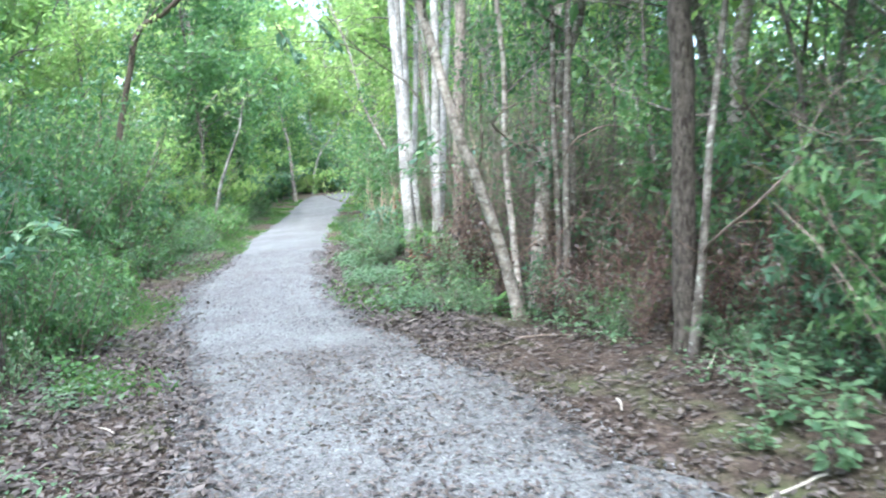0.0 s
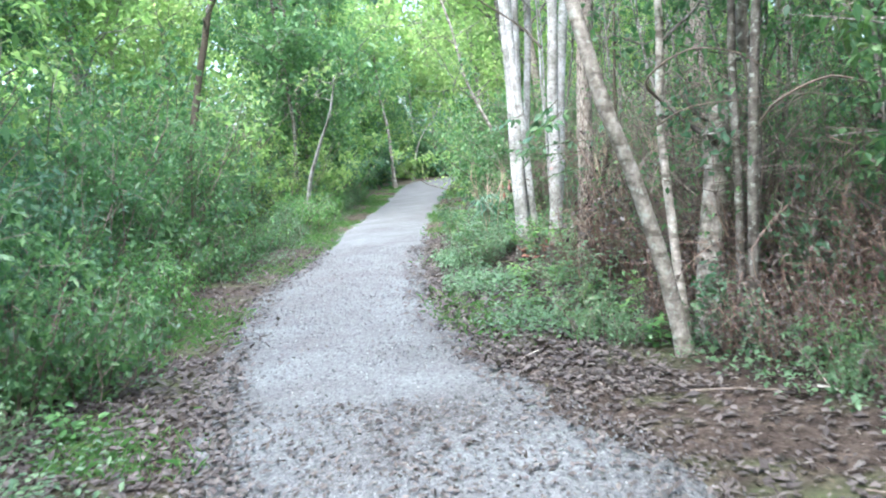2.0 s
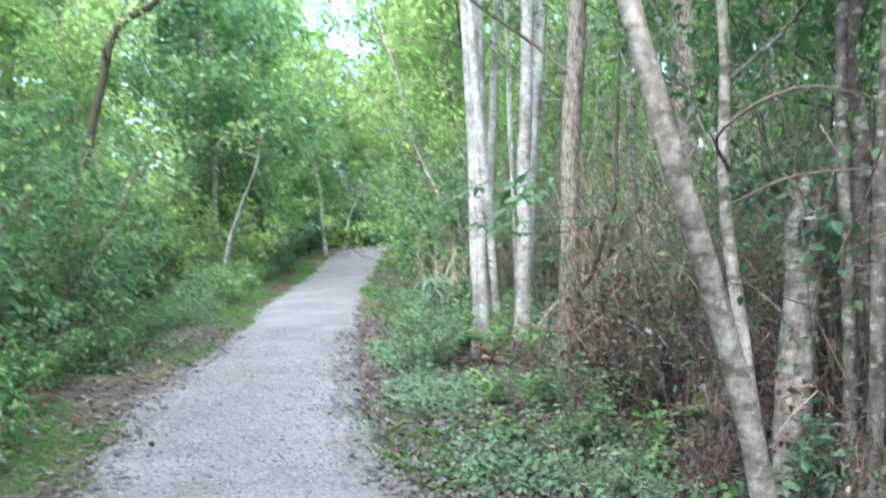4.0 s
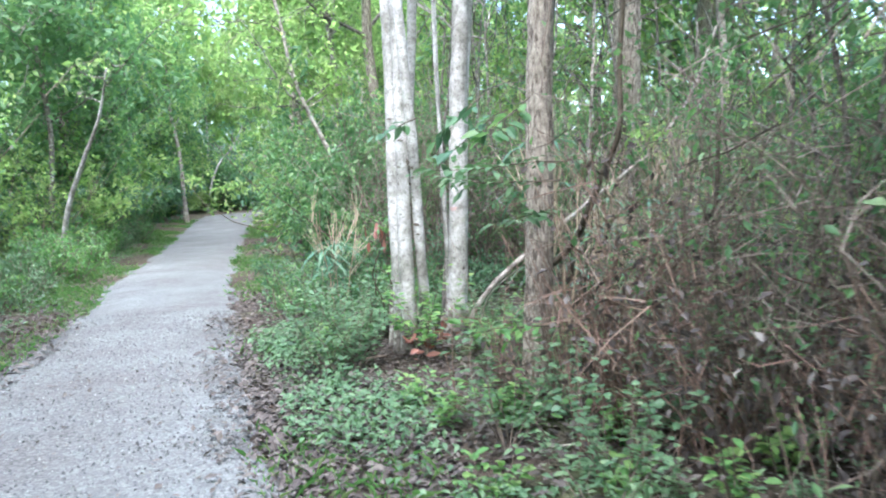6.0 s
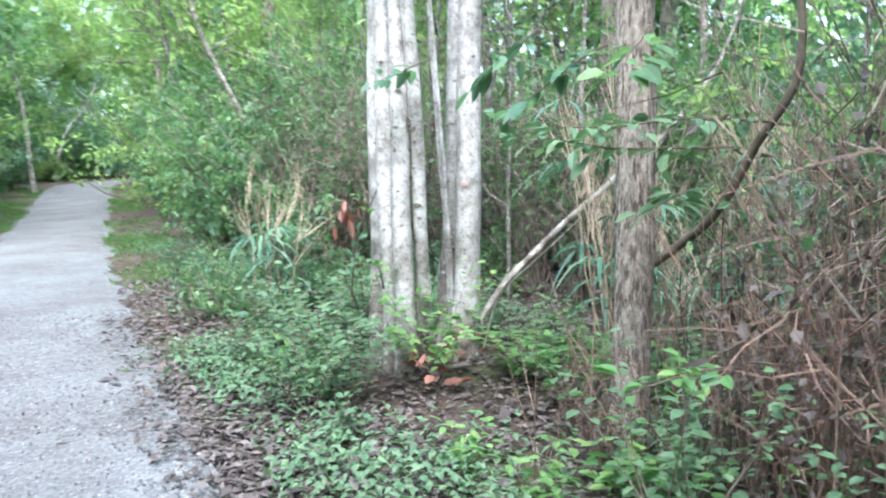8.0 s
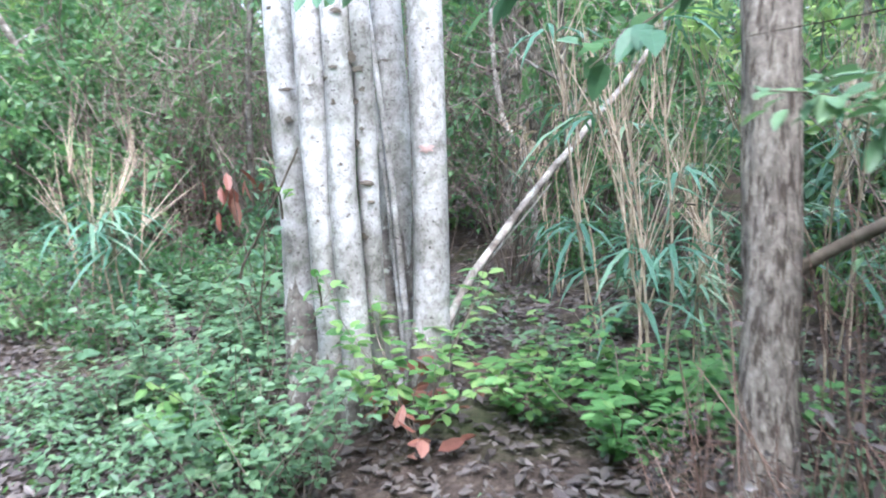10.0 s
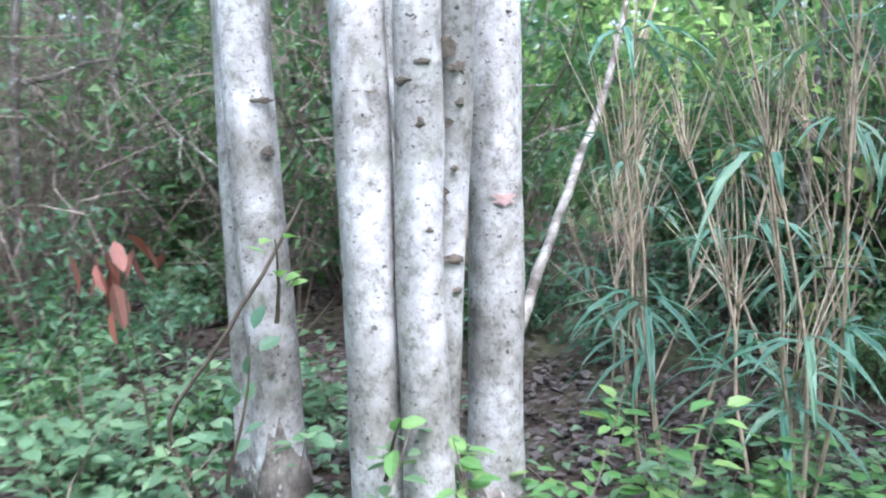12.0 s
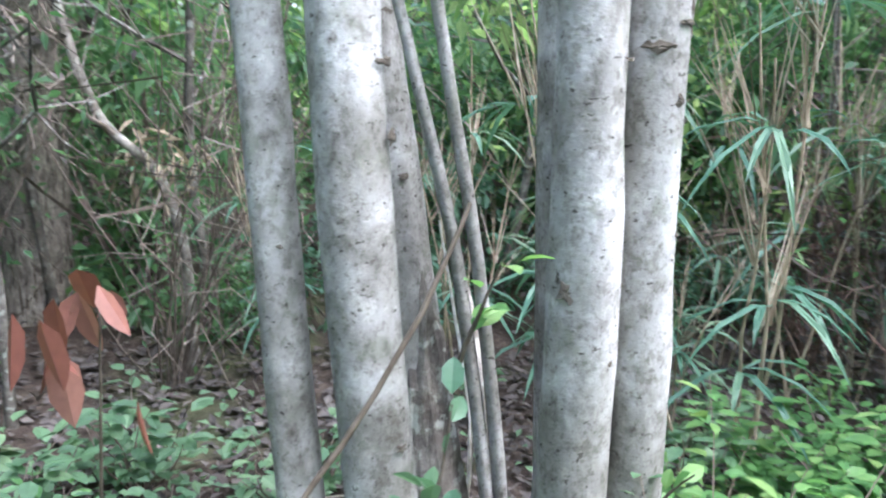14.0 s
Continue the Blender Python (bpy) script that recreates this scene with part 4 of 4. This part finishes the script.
bright = seedling("sapling_sprout", "bright yellow-green sprout with pointed leaves", 420, LEAF_BRIGHT, 0.74, 11, 26, 0.058, 0.52, spread=0.42)
bright.matrix_basis = pose(-0.1, 13.28, float(ground_z(-0.1, 13.28)), 0, 0, 30)
for x, y, s in ((0.32, 13.25, 0.55), (0.4, 12.78, 0.6), (0.62, 12.9, 0.6), (0.75, 12.6, 0.5)):
    b2 = copy_thing(bright, pose(x, y, float(ground_z(x, y)), 0, 0, 200 * x + 77))
    b2.scale = (1, 1, s)
drop_source(SEED + [LEAFY])


def canes(seed, n, height):
    """A tuft of dry tan canes that end in brooms of straw shoots, with fans of long drooping green blades."""
    g = np.random.default_rng(seed)
    ob = thing("cane_tuft", "dry tan canes with fans of drooping green leaves", "cane plant", "canes behind the clump")
    blades = []
    for _ in range(n):
        a = g.uniform(0, 6.28)
        lean = g.uniform(0.05, 0.3)
        p, r = limb(g, (g.normal(0, 0.05), g.normal(0, 0.05), -0.04), (math.cos(a) * lean, math.sin(a) * lean, 1), height * g.uniform(0.75, 1.15), 0.0048, 8, 0.15, 0.03)
        pieces = [tube(p, r * 0.9 + 0.0015, 5)]
        for f in g.uniform(0.38, 0.95, 3):
            at = np.array([np.interp(f, np.linspace(0, 1, 8), p[:, c]) for c in range(3)])
            way = np.array((g.normal(0, 0.35), g.normal(0, 0.35), 1.0))
            for _ in range(5):
                q, rq = limb(g, at + g.normal(0, 0.006, 3), way + g.normal(0, 0.16, 3), 0.34 * g.uniform(0.5, 1.25), 0.0026, 4, 0.06, 0.02)
                pieces.append(tube(q, rq, 3))
        part("cane", join(pieces), CANE, ob)
        for f in g.uniform(0.3, 0.9, 2 if g.uniform() < 0.8 else 1):
            at = np.array([np.interp(f, np.linspace(0, 1, 8), p[:, c]) for c in range(3)])
            m = int(g.integers(5, 9))
            b = g.uniform(0, 6.28) + np.linspace(-1.5, 1.5, m)
            ln = g.uniform(0.16, 0.32, m)
            base = np.repeat(at[None], m, 0) + g.normal(0, 0.008, (m, 3))
            blades.append(leaves(base, np.stack([np.cos(b), np.sin(b), g.uniform(0.0, 0.6, m)], 1), ln, 0.02, g, fine=True, droop=0.7, up=0.9))
    tagged(part("foliage", join(blades), LEAF_CANE, ob), kind="stuff")
    return ob


CANES = [canes(500, 3, 1.25), canes(501, 4, 1.4), canes(502, 3, 1.0)]
g = np.random.default_rng(61)
plant_out(CANES, [(0.95, 13.5), (0.85, 13.02), (1.5, 13.9), (1.75, 13.25), (1.4, 12.7), (1.2, 13.2), (1.95, 12.85), (1.6, 12.4), (2.3, 13.3), (1.5, 14.6), (-0.75, 15.3), (-1.0, 15.6), (2.1, 14.2)], g, 0.8, 1.2)
drop_source(CANES)


# ---- fallen and hanging wood ----
def stick(name, label, knots, r0, r1, mat, category="branch", n=26, sides=8, seed=0):
    p = spline(knots, n)
    p += np.random.default_rng(seed).normal(0, r0 * 0.12, p.shape)
    ob = new(name, mesh_of(name, *tube(p, np.linspace(r0, r1, n), sides, 0.06, seed), mat, True))
    return tagged(ob, label, category)


stick("fallen_branch", "pale bare branch propped slantwise against a white trunk", [(0.22, 13.74, 0.03), (0.28, 13.76, 0.3), (0.42, 13.8, 0.48), (0.66, 13.87, 0.67), (1.2, 14.03, 1.05), (1.78, 14.2, 1.45), (2.2, 14.35, 1.9), (2.5, 14.5, 2.5)], 0.021, 0.012, LIGHT_GREY, seed=1)
stick("fallen_branch", "thin pale branch beside a propped branch", [(0.3, 13.85, 0.05), (0.42, 13.84, 0.42), (0.68, 13.9, 0.62), (1.0, 13.98, 0.85)], 0.007, 0.004, TWIG_PALE, seed=2)
stick("crooked_branch", "dark crooked branch crossing in front of white trunks", [(-0.42, 14.16, 0.02), (-0.4, 14.14, 0.36), (-0.47, 14.14, 0.56), (-0.41, 14.01, 0.78), (-0.35, 13.92, 0.95), (-0.28, 13.85, 1.12)], 0.0075, 0.004, TWIG_DARK, seed=3)
crooked = tree("crooked_tree", "small crooked grey dead tree tangled with dry leaves", 171, [(1.6, 14.99, 0.0), (1.6, 15.0, 0.2), (1.6, 15.04, 0.62), (1.6, 15.14, 0.88), (1.6, 15.34, 1.05), (1.62, 15.44, 1.25), (1.64, 15.53, 1.55), (1.7, 15.6, 2.2), (1.75, 15.6, 3.0)], 0.024, 0.012, LIGHT_GREY, LEAF_DEAD, sides=10, rings=50, limbs=7, limb_from=0.3, limb_len=0.5, leaf_n=90, leaf=0.06, limb_mat=TWIG)
gg = np.random.default_rng(172)
tuft = gg.normal(0, 1, (60, 3)) * (0.05, 0.1, 0.08) + (0.0, 0.12, 0.92)
tagged(part("dry_tuft", leaves(tuft, gg.normal(0, 1, (60, 3)) - (0, 0, 0.7), gg.uniform(0.06, 0.13, 60), 0.022, gg), DRY_GRASS, crooked, "snagged pale dry leaves"), kind="stuff")
stick("pine_branch", "dark crooked branch growing out of a pine trunk", [(0.58, 12.3, 0.78), (0.65, 12.2, 0.86), (0.72, 11.92, 1.08), (0.78, 11.8, 1.3), (0.84, 11.67, 1.5), (0.86, 11.66, 1.9), (0.9, 11.6, 2.6)], 0.021, 0.011, TWIG_DARK, seed=7)
stick("pine_branch", "dark bent branch in dry brush", [(1.0, 12.1, 0.08), (0.98, 11.9, 0.5), (1.1, 11.8, 0.75), (1.3, 11.7, 1.0), (1.35, 11.6, 1.6)], 0.02, 0.01, TWIG_DARK, seed=8)
for i in range(26):
    gg = np.random.default_rng(700 + i)
    x, y = free_spot(gg, 1, 3.5, 15.5, 1 if i % 4 else -1, 0.15, 2.2)
    x, y, a, ln = float(x[0]), float(y[0]), gg.uniform(0, 6.28), gg.uniform(0.12, 0.5)
    if abs(x) < 0.35 and abs(y - 13.8) < 0.4:
        continue
    ex, ey = x + math.cos(a) * ln, y + math.sin(a) * ln
    stick("fallen_stick", "small pale dead stick lying on leaf litter", [(x, y, float(ground_z(x, y)) + 0.02), ((x + ex) / 2 + 0.01, (y + ey) / 2, float(ground_z((x + ex) / 2, (y + ey) / 2)) + 0.025), (ex, ey, float(ground_z(ex, ey)) + 0.02)], gg.uniform(0.004, 0.01), 0.003, TWIG_PALE if i % 3 else TWIG, "stick", 10, 6, i)


# ---- dead rust-red leaves ----
def rust_cluster(at, n, leaf, seed, hang=True, spread=0.05):
    g = np.random.default_rng(seed)
    ob = thing("dead_leaf_cluster", "rust-red dead leaves hanging on a dark twig" if hang else "rust-red dead leaves lying at the foot of a trunk", "leaves", at=at)
    for _ in range(n):
        base = g.normal(0, spread, (1, 3)) * (1, 1, 0.5)
        way = np.array([[g.normal(0, 0.35), g.normal(0, 0.35), -1.0]]) if hang else np.array([[g.normal(0, 1), g.normal(0, 1), g.uniform(-0.2, 0.5)]])
        ln = leaf * g.uniform(0.75, 1.25)
        part("leaf", leaves(base, way, ln, ln * 0.42, g, fine=True, fold=0.35, droop=0.0, up=0.0), LEAF_RUST, ob)
    return ob


rust_cluster((-0.39, 14.48, 0.94), 11, 0.115, 800, True, 0.07)
rust_cluster((-0.3, 14.45, 0.93), 2, 0.07, 801, True, 0.02)
stick("dead_twig", "dark thin twig carrying dead leaves", [(-0.3, 14.5, 0.05), (-0.33, 14.47, 0.5), (-0.39, 14.43, 0.8), (-0.4, 14.42, 0.95)], 0.005, 0.002, TWIG_DARK, seed=9)
rust_cluster((-0.14, 13.3, 0.2), 8, 0.1, 802, False, 0.09)
rust_cluster((-0.1, 13.12, 0.17), 7, 0.09, 803, False, 0.1)
rust_cluster((0.04, 13.38, 0.22), 10, 0.11, 804, False, 0.08)


def spray(name, label, at, aim, length, n, leaf, mat, seed, fine=True):
    """A twig that holds a flat spray of leaves."""
    g = np.random.default_rng(seed)
    ob = thing(name, label, "branch", at=at)
    p, r = limb(g, (0, 0, 0), aim, length, 0.006, 8, 0.15, 0.0)
    part("twig", tube(p, r, 5), TWIG_DARK, ob)
    f = g.uniform(0.1, 1.0, n)
    base = np.stack([np.interp(f, np.linspace(0, 1, 8), p[:, c]) for c in range(3)], 1)
    d = unit(np.array(aim, float))
    side = np.cross(d, (0, 0, 1.0))
    sgn = np.where(g.uniform(0, 1, n) < 0.5, -1, 1)[:, None]
    way = d * 0.5 + side * sgn + g.normal(0, 0.3, (n, 3))
    base = base + unit(way) * g.uniform(0, 0.16, (n, 1)) * length
    ln = leaf * g.uniform(0.7, 1.3, n)
    tagged(part("foliage", leaves(base, way, ln, ln * 0.5, g, fine=fine, up=0.75), mat, ob), kind="stuff")
    return ob


spray("leafy_branch", "flat spray of green leaves reaching over the bank", (0.75, 11.75, 1.38), (-0.9, -0.2, 0.05), 0.9, 70, 0.07, LEAF_SEEDLING, 900)
spray("leafy_branch", "flat spray of green leaves reaching over the bank", (0.5, 11.5, 1.3), (-0.8, 0.3, 0.0), 0.7, 50, 0.065, LEAF_SEEDLING, 901)
spray("leafy_branch", "low spray of green leaves over dry brush", (0.45, 11.35, 0.6), (-0.9, -0.3, 0.1), 0.6, 30, 0.07, LEAF_BRIGHT, 902)
spray("leafy_branch", "dark glossy leaves hanging from a twig", (0.35, 12.15, 1.7), (-0.8, 0.2, -0.35), 0.55, 24, 0.1, LEAF_DARK, 903)
spray("leafy_branch", "dark glossy leaves hanging from a twig", (0.45, 12.0, 1.75), (-0.4, -0.5, -0.3), 0.5, 22, 0.09, LEAF_SHRUB, 904)
spray("leafy_branch", "green leaves in front of a pine trunk", (0.55, 11.9, 1.15), (-0.3, -0.6, -0.1), 0.5, 36, 0.07, LEAF_SEEDLING, 905)
spray("leafy_branch", "small green sprig in front of white bark", (-0.36, 13.86, 0.85), (-0.1, -0.2, 0.6), 0.22, 9, 0.06, LEAF_BRIGHT, 906)
spray("leafy_branch", "small green sprig at a white trunk's foot", (-0.33, 13.56, 0.55), (-0.1, -0.2, 0.6), 0.2, 8, 0.06, LEAF_BRIGHT, 907)
spray("leafy_branch", "dark green leaves of a climbing sprig", (-0.45, 13.95, 0.45), (-0.1, -0.2, 0.7), 0.4, 16, 0.06, LEAF_DARK, 908)
spray("leafy_branch", "pale grey-green leaves of a shrub beside the path", (-1.95, 6.3, 1.2), (0.75, -0.5, 0.1), 0.7, 50, 0.08, LEAF_SEEDLING, 909)
spray("leafy_branch", "pale grey-green leaves of a shrub beside the path", (-2.1, 6.2, 1.0), (0.7, -0.2, 0.15), 0.7, 50, 0.08, LEAF_DARK, 910)
# a thin bough that arches over the path
for i, (kn, r, mat, lab) in enumerate((
    ([(0.33, 8.75, 1.98), (0.21, 8.95, 2.14), (-0.06, 8.95, 2.35), (-0.37, 8.95, 2.67), (-0.6, 8.95, 3.1)], 0.008, TWIG_DARK, "thin dark bough arching over the path"),
    ([(-0.06, 8.95, 2.35), (-0.2, 8.95, 2.45), (-0.35, 8.95, 2.5), (-0.72, 8.95, 2.54), (-1.2, 8.9, 2.5)], 0.006, TWIG_DARK, "thin dark bough arching over the path"),
    ([(1.07, 9.3, 1.6), (0.95, 8.95, 1.74), (1.2, 8.75, 1.88), (1.46, 8.75, 1.83), (1.75, 8.8, 1.6)], 0.009, TWIG, "bare grey-brown bough among slim trees"),
    ([(0.98, 8.9, 1.45), (1.16, 8.75, 1.54), (1.45, 8.75, 1.56), (1.82, 8.75, 1.56), (2.2, 8.8, 1.5)], 0.006, TWIG, "bare pale bough among slim trees"),
    ([(1.5, 8.5, 1.4), (1.59, 8.2, 1.54), (1.81, 8.2, 1.62), (2.07, 8.2, 1.55), (2.37, 8.2, 1.49), (2.8, 8.3, 1.6)], 0.009, TWIG, "bare crooked bough reaching to a pine"),
    ([(2.2, 6.95, 0.75), (2.12, 6.2, 0.95), (2.25, 6.0, 1.11), (2.42, 6.0, 1.27), (2.6, 6.0, 1.6)], 0.011, TWIG, "grey bare limb slanting from a slim trunk"),
)):
    stick("bare_bough", lab, kn, r, r * 0.4, mat, n=20, sides=6, seed=20 + i)
tree("grey_tree", "grey forked tree with a crooked crown limb", 170, [(1.56, 9.32, 0.0), (1.6, 9.3, 0.7), (1.64, 9.3, 1.3), (1.65, 9.3, 1.7), (1.58, 9.3, 2.07), (1.78, 9.3, 2.6), (1.9, 9.4, 4.0), (2.1, 9.5, 6.0)], 0.05, 0.02, GREY_BARK, LEAF_SHRUB, sides=12, rings=44, limbs=9, limb_from=0.33, limb_len=1.4, leaf_n=1700, leaf=0.065)
spray("leafy_branch", "dark oval leaves hanging over the path", (-0.75, 8.4, 2.62), (0.25, -0.1, -0.5), 0.35, 22, 0.09, LEAF_DARK, 911)
spray("leafy_branch", "dark oval leaves hanging over the path", (-0.45, 8.4, 2.65), (0.3, -0.1, -0.4), 0.3, 16, 0.08, LEAF_DARK, 912)
spray("leafy_branch", "dark hanging leaves in front of a white trunk", (0.3, 12.75, 1.85), (-0.4, 0.0, -0.4), 0.4, 16, 0.1, LEAF_DARK, 913)
spray("leafy_branch", "dark hanging leaves in front of a white trunk", (-0.1, 13.3, 1.75), (-0.4, 0.05, -0.2), 0.35, 12, 0.09, LEAF_DARK, 914)


# ---- ground cover ----
def scatter(n, seed, y0, y1, d0, d1, side=0, power=1.0):
    g = np.random.default_rng(seed)
    y = y0 + (y1 - y0) * g.uniform(0, 1, n) ** power
    d = g.uniform(d0, d1, n)
    s = np.where(g.uniform(0, 1, n) < 0.5, -1, 1) if side == 0 else np.full(n, side)
    x = np.where(s < 0, left_edge(y) - d, right_edge(y) + d)
    return g, x, y


def litter():
    sets = []
    for n, seed, y0, y1, d0, d1, side in ((15000, 1, 2, 9.5, -0.2, 1.6, -1), (2600, 7, 9.5, 18, -0.1, 0.8, -1), (28000, 2, 2, 18, -0.08, 3.5, 1), (9500, 3, 2, 8.0, -1.3, 0.0, 0), (4500, 5, 1.5, 5.0, -1.5, 0.0, 0), (3600, 8, 2, 16, -0.3, 0.05, 0), (700, 6, 9, 14, -0.9, 0.0, 0), (4000, 4, 14, 30, 0.0, 1.2, 0), (9000, 9, 11, 17.5, 0.3, 6.5, 1), (6000, 10, 8, 14.5, 0.0, 0.8, 1)):
        g, x, y = scatter(n, seed, y0, y1, d0, d1, side)
        z = np.maximum(ground_z(x, y), np.where(outside(x, y) < -0.1, 0.03, 0.0)) + g.uniform(0.006, 0.03, n)
        ln = g.uniform(0.022, 0.072, n) * np.where(g.uniform(0, 1, n) > 0.93, 1.5, 1.0) * (0.7 if d1 <= 0 else 1.0)
        w = np.stack([g.normal(0, 1, n), g.normal(0, 1, n), g.normal(0, 0.25, n)], 1)
        sets.append(leaves(np.stack([x, y, z], 1), w, ln, ln * g.uniform(0.35, 0.65, n), g, fold=0.3, droop=0.0, up=0.8))
    return join(sets)


tagged(new("leaf_litter", mesh_of("leaf_litter", *litter(), LEAF_DEAD)), "dry brown fallen leaves strewn along the path", "leaf litter", kind="stuff")


def verge():
    sets = []
    for n, seed, y0, y1, d0, d1, side in ((24000, 11, 7, 42, -0.12, 0.8, -1), (17000, 12, 9, 42, -0.12, 0.75, 1)):
        g, x, y = scatter(n, seed, y0, y1, d0, d1, side, 1.3)
        patch = np.sin(x * 2.1 + y * 0.9) + np.sin(y * 1.7 + 2) + g.normal(0, 0.6, n) > np.where(y < 9, 1.2, 0.05 if side < 0 else np.where(y < 17, 1.0, 0.2))
        x, y = x[patch], y[patch]
        m = len(x)
        ln = g.uniform(0.05, 0.13, m) * np.where(g.uniform(0, 1, m) > 0.9, 1.8, 1.0)
        sets.append(leaves(np.stack([x, y, ground_z(x, y)], 1), np.stack([g.normal(0, 0.6, m), g.normal(0, 0.6, m), np.ones(m)], 1), ln, 0.009, g, droop=0.4))
    return join(sets)


tagged(new("grass", mesh_of("grass", *verge(), GRASS)), "short green grass fringing the gravel path", "grass", kind="stuff")


def ground_cover():
    sets = []
    for n, seed, y0, y1, d0, d1, side in ((15000, 21, 9, 24, 0.25, 2.4, 1), (3000, 22, 12.2, 16, 0.25, 3.2, 1), (5000, 25, 9.5, 15, 0.1, 0.8, 1), (9000, 23, 4, 30, 0.3, 1.3, -1), (5000, 24, 6.0, 9.5, 0.9, 2.8, 1)):
        g, x, y = scatter(n, seed, y0, y1, d0, d1, side)
        clump = np.sin(x * 3.1 + y * 1.3) + np.sin(y * 2.7 - x) + g.normal(0, 0.5, n) > 0.35
        clump &= ~((x > -0.7) & (x < 0.3) & (y > 12.4) & (y < 13.5) & (g.uniform(0, 1, n) < 0.75))
        x, y = x[clump], y[clump]
        m = len(x)
        ln = g.uniform(0.022, 0.055, m)
        z = ground_z(x, y) + g.uniform(0.02, 0.14, m)
        sets.append(leaves(np.stack([x, y, z], 1), np.stack([g.normal(0, 1, m), g.normal(0, 1, m), g.normal(0, 0.3, m)], 1), ln, ln * 0.65, g, up=0.85))
    return join(sets)


tagged(new("ground_cover", mesh_of("ground_cover", *ground_cover(), LEAF_SEEDLING)), "low green creeping plants over leaf litter", "ground cover", kind="stuff")


def chips():
    g = np.random.default_rng(31)
    n = 26000
    y = 1.5 + 15 * g.uniform(0, 1, n) ** 1.2
    u = g.uniform(-0.03, 1.03, n)
    x = left_edge(y) + (right_edge(y) - left_edge(y)) * u
    z = 0.012 + 0.03 * (1 - (2 * u - 1) ** 2)
    c = np.stack([x, y, z], 1)
    s = g.uniform(0.004, 0.014, n)[:, None, None]
    tet = np.array([[1, 0, -0.3], [-0.5, 0.87, -0.3], [-0.5, -0.87, -0.3], [0, 0, 0.75]])
    a = g.uniform(0, 6.28, n)
    rot = np.stack([np.stack([np.cos(a), -np.sin(a)], -1), np.stack([np.sin(a), np.cos(a)], -1)], -2)
    v = np.repeat(tet[None], n, 0) * g.uniform(0.6, 1.4, (n, 4, 3))
    v[..., :2] = np.einsum("nij,nkj->nki", rot, v[..., :2])
    v = v * s + c[:, None]
    t = np.array([[0, 1, 3], [1, 2, 3], [2, 0, 3]])
    return v.reshape(-1, 3), (t[None] + np.arange(n)[:, None, None] * 4).reshape(-1, 3)


tagged(new("gravel_chips", mesh_of("gravel_chips", *chips(), CHIP)), "loose grey stone chips on the path", "gravel", kind="stuff")
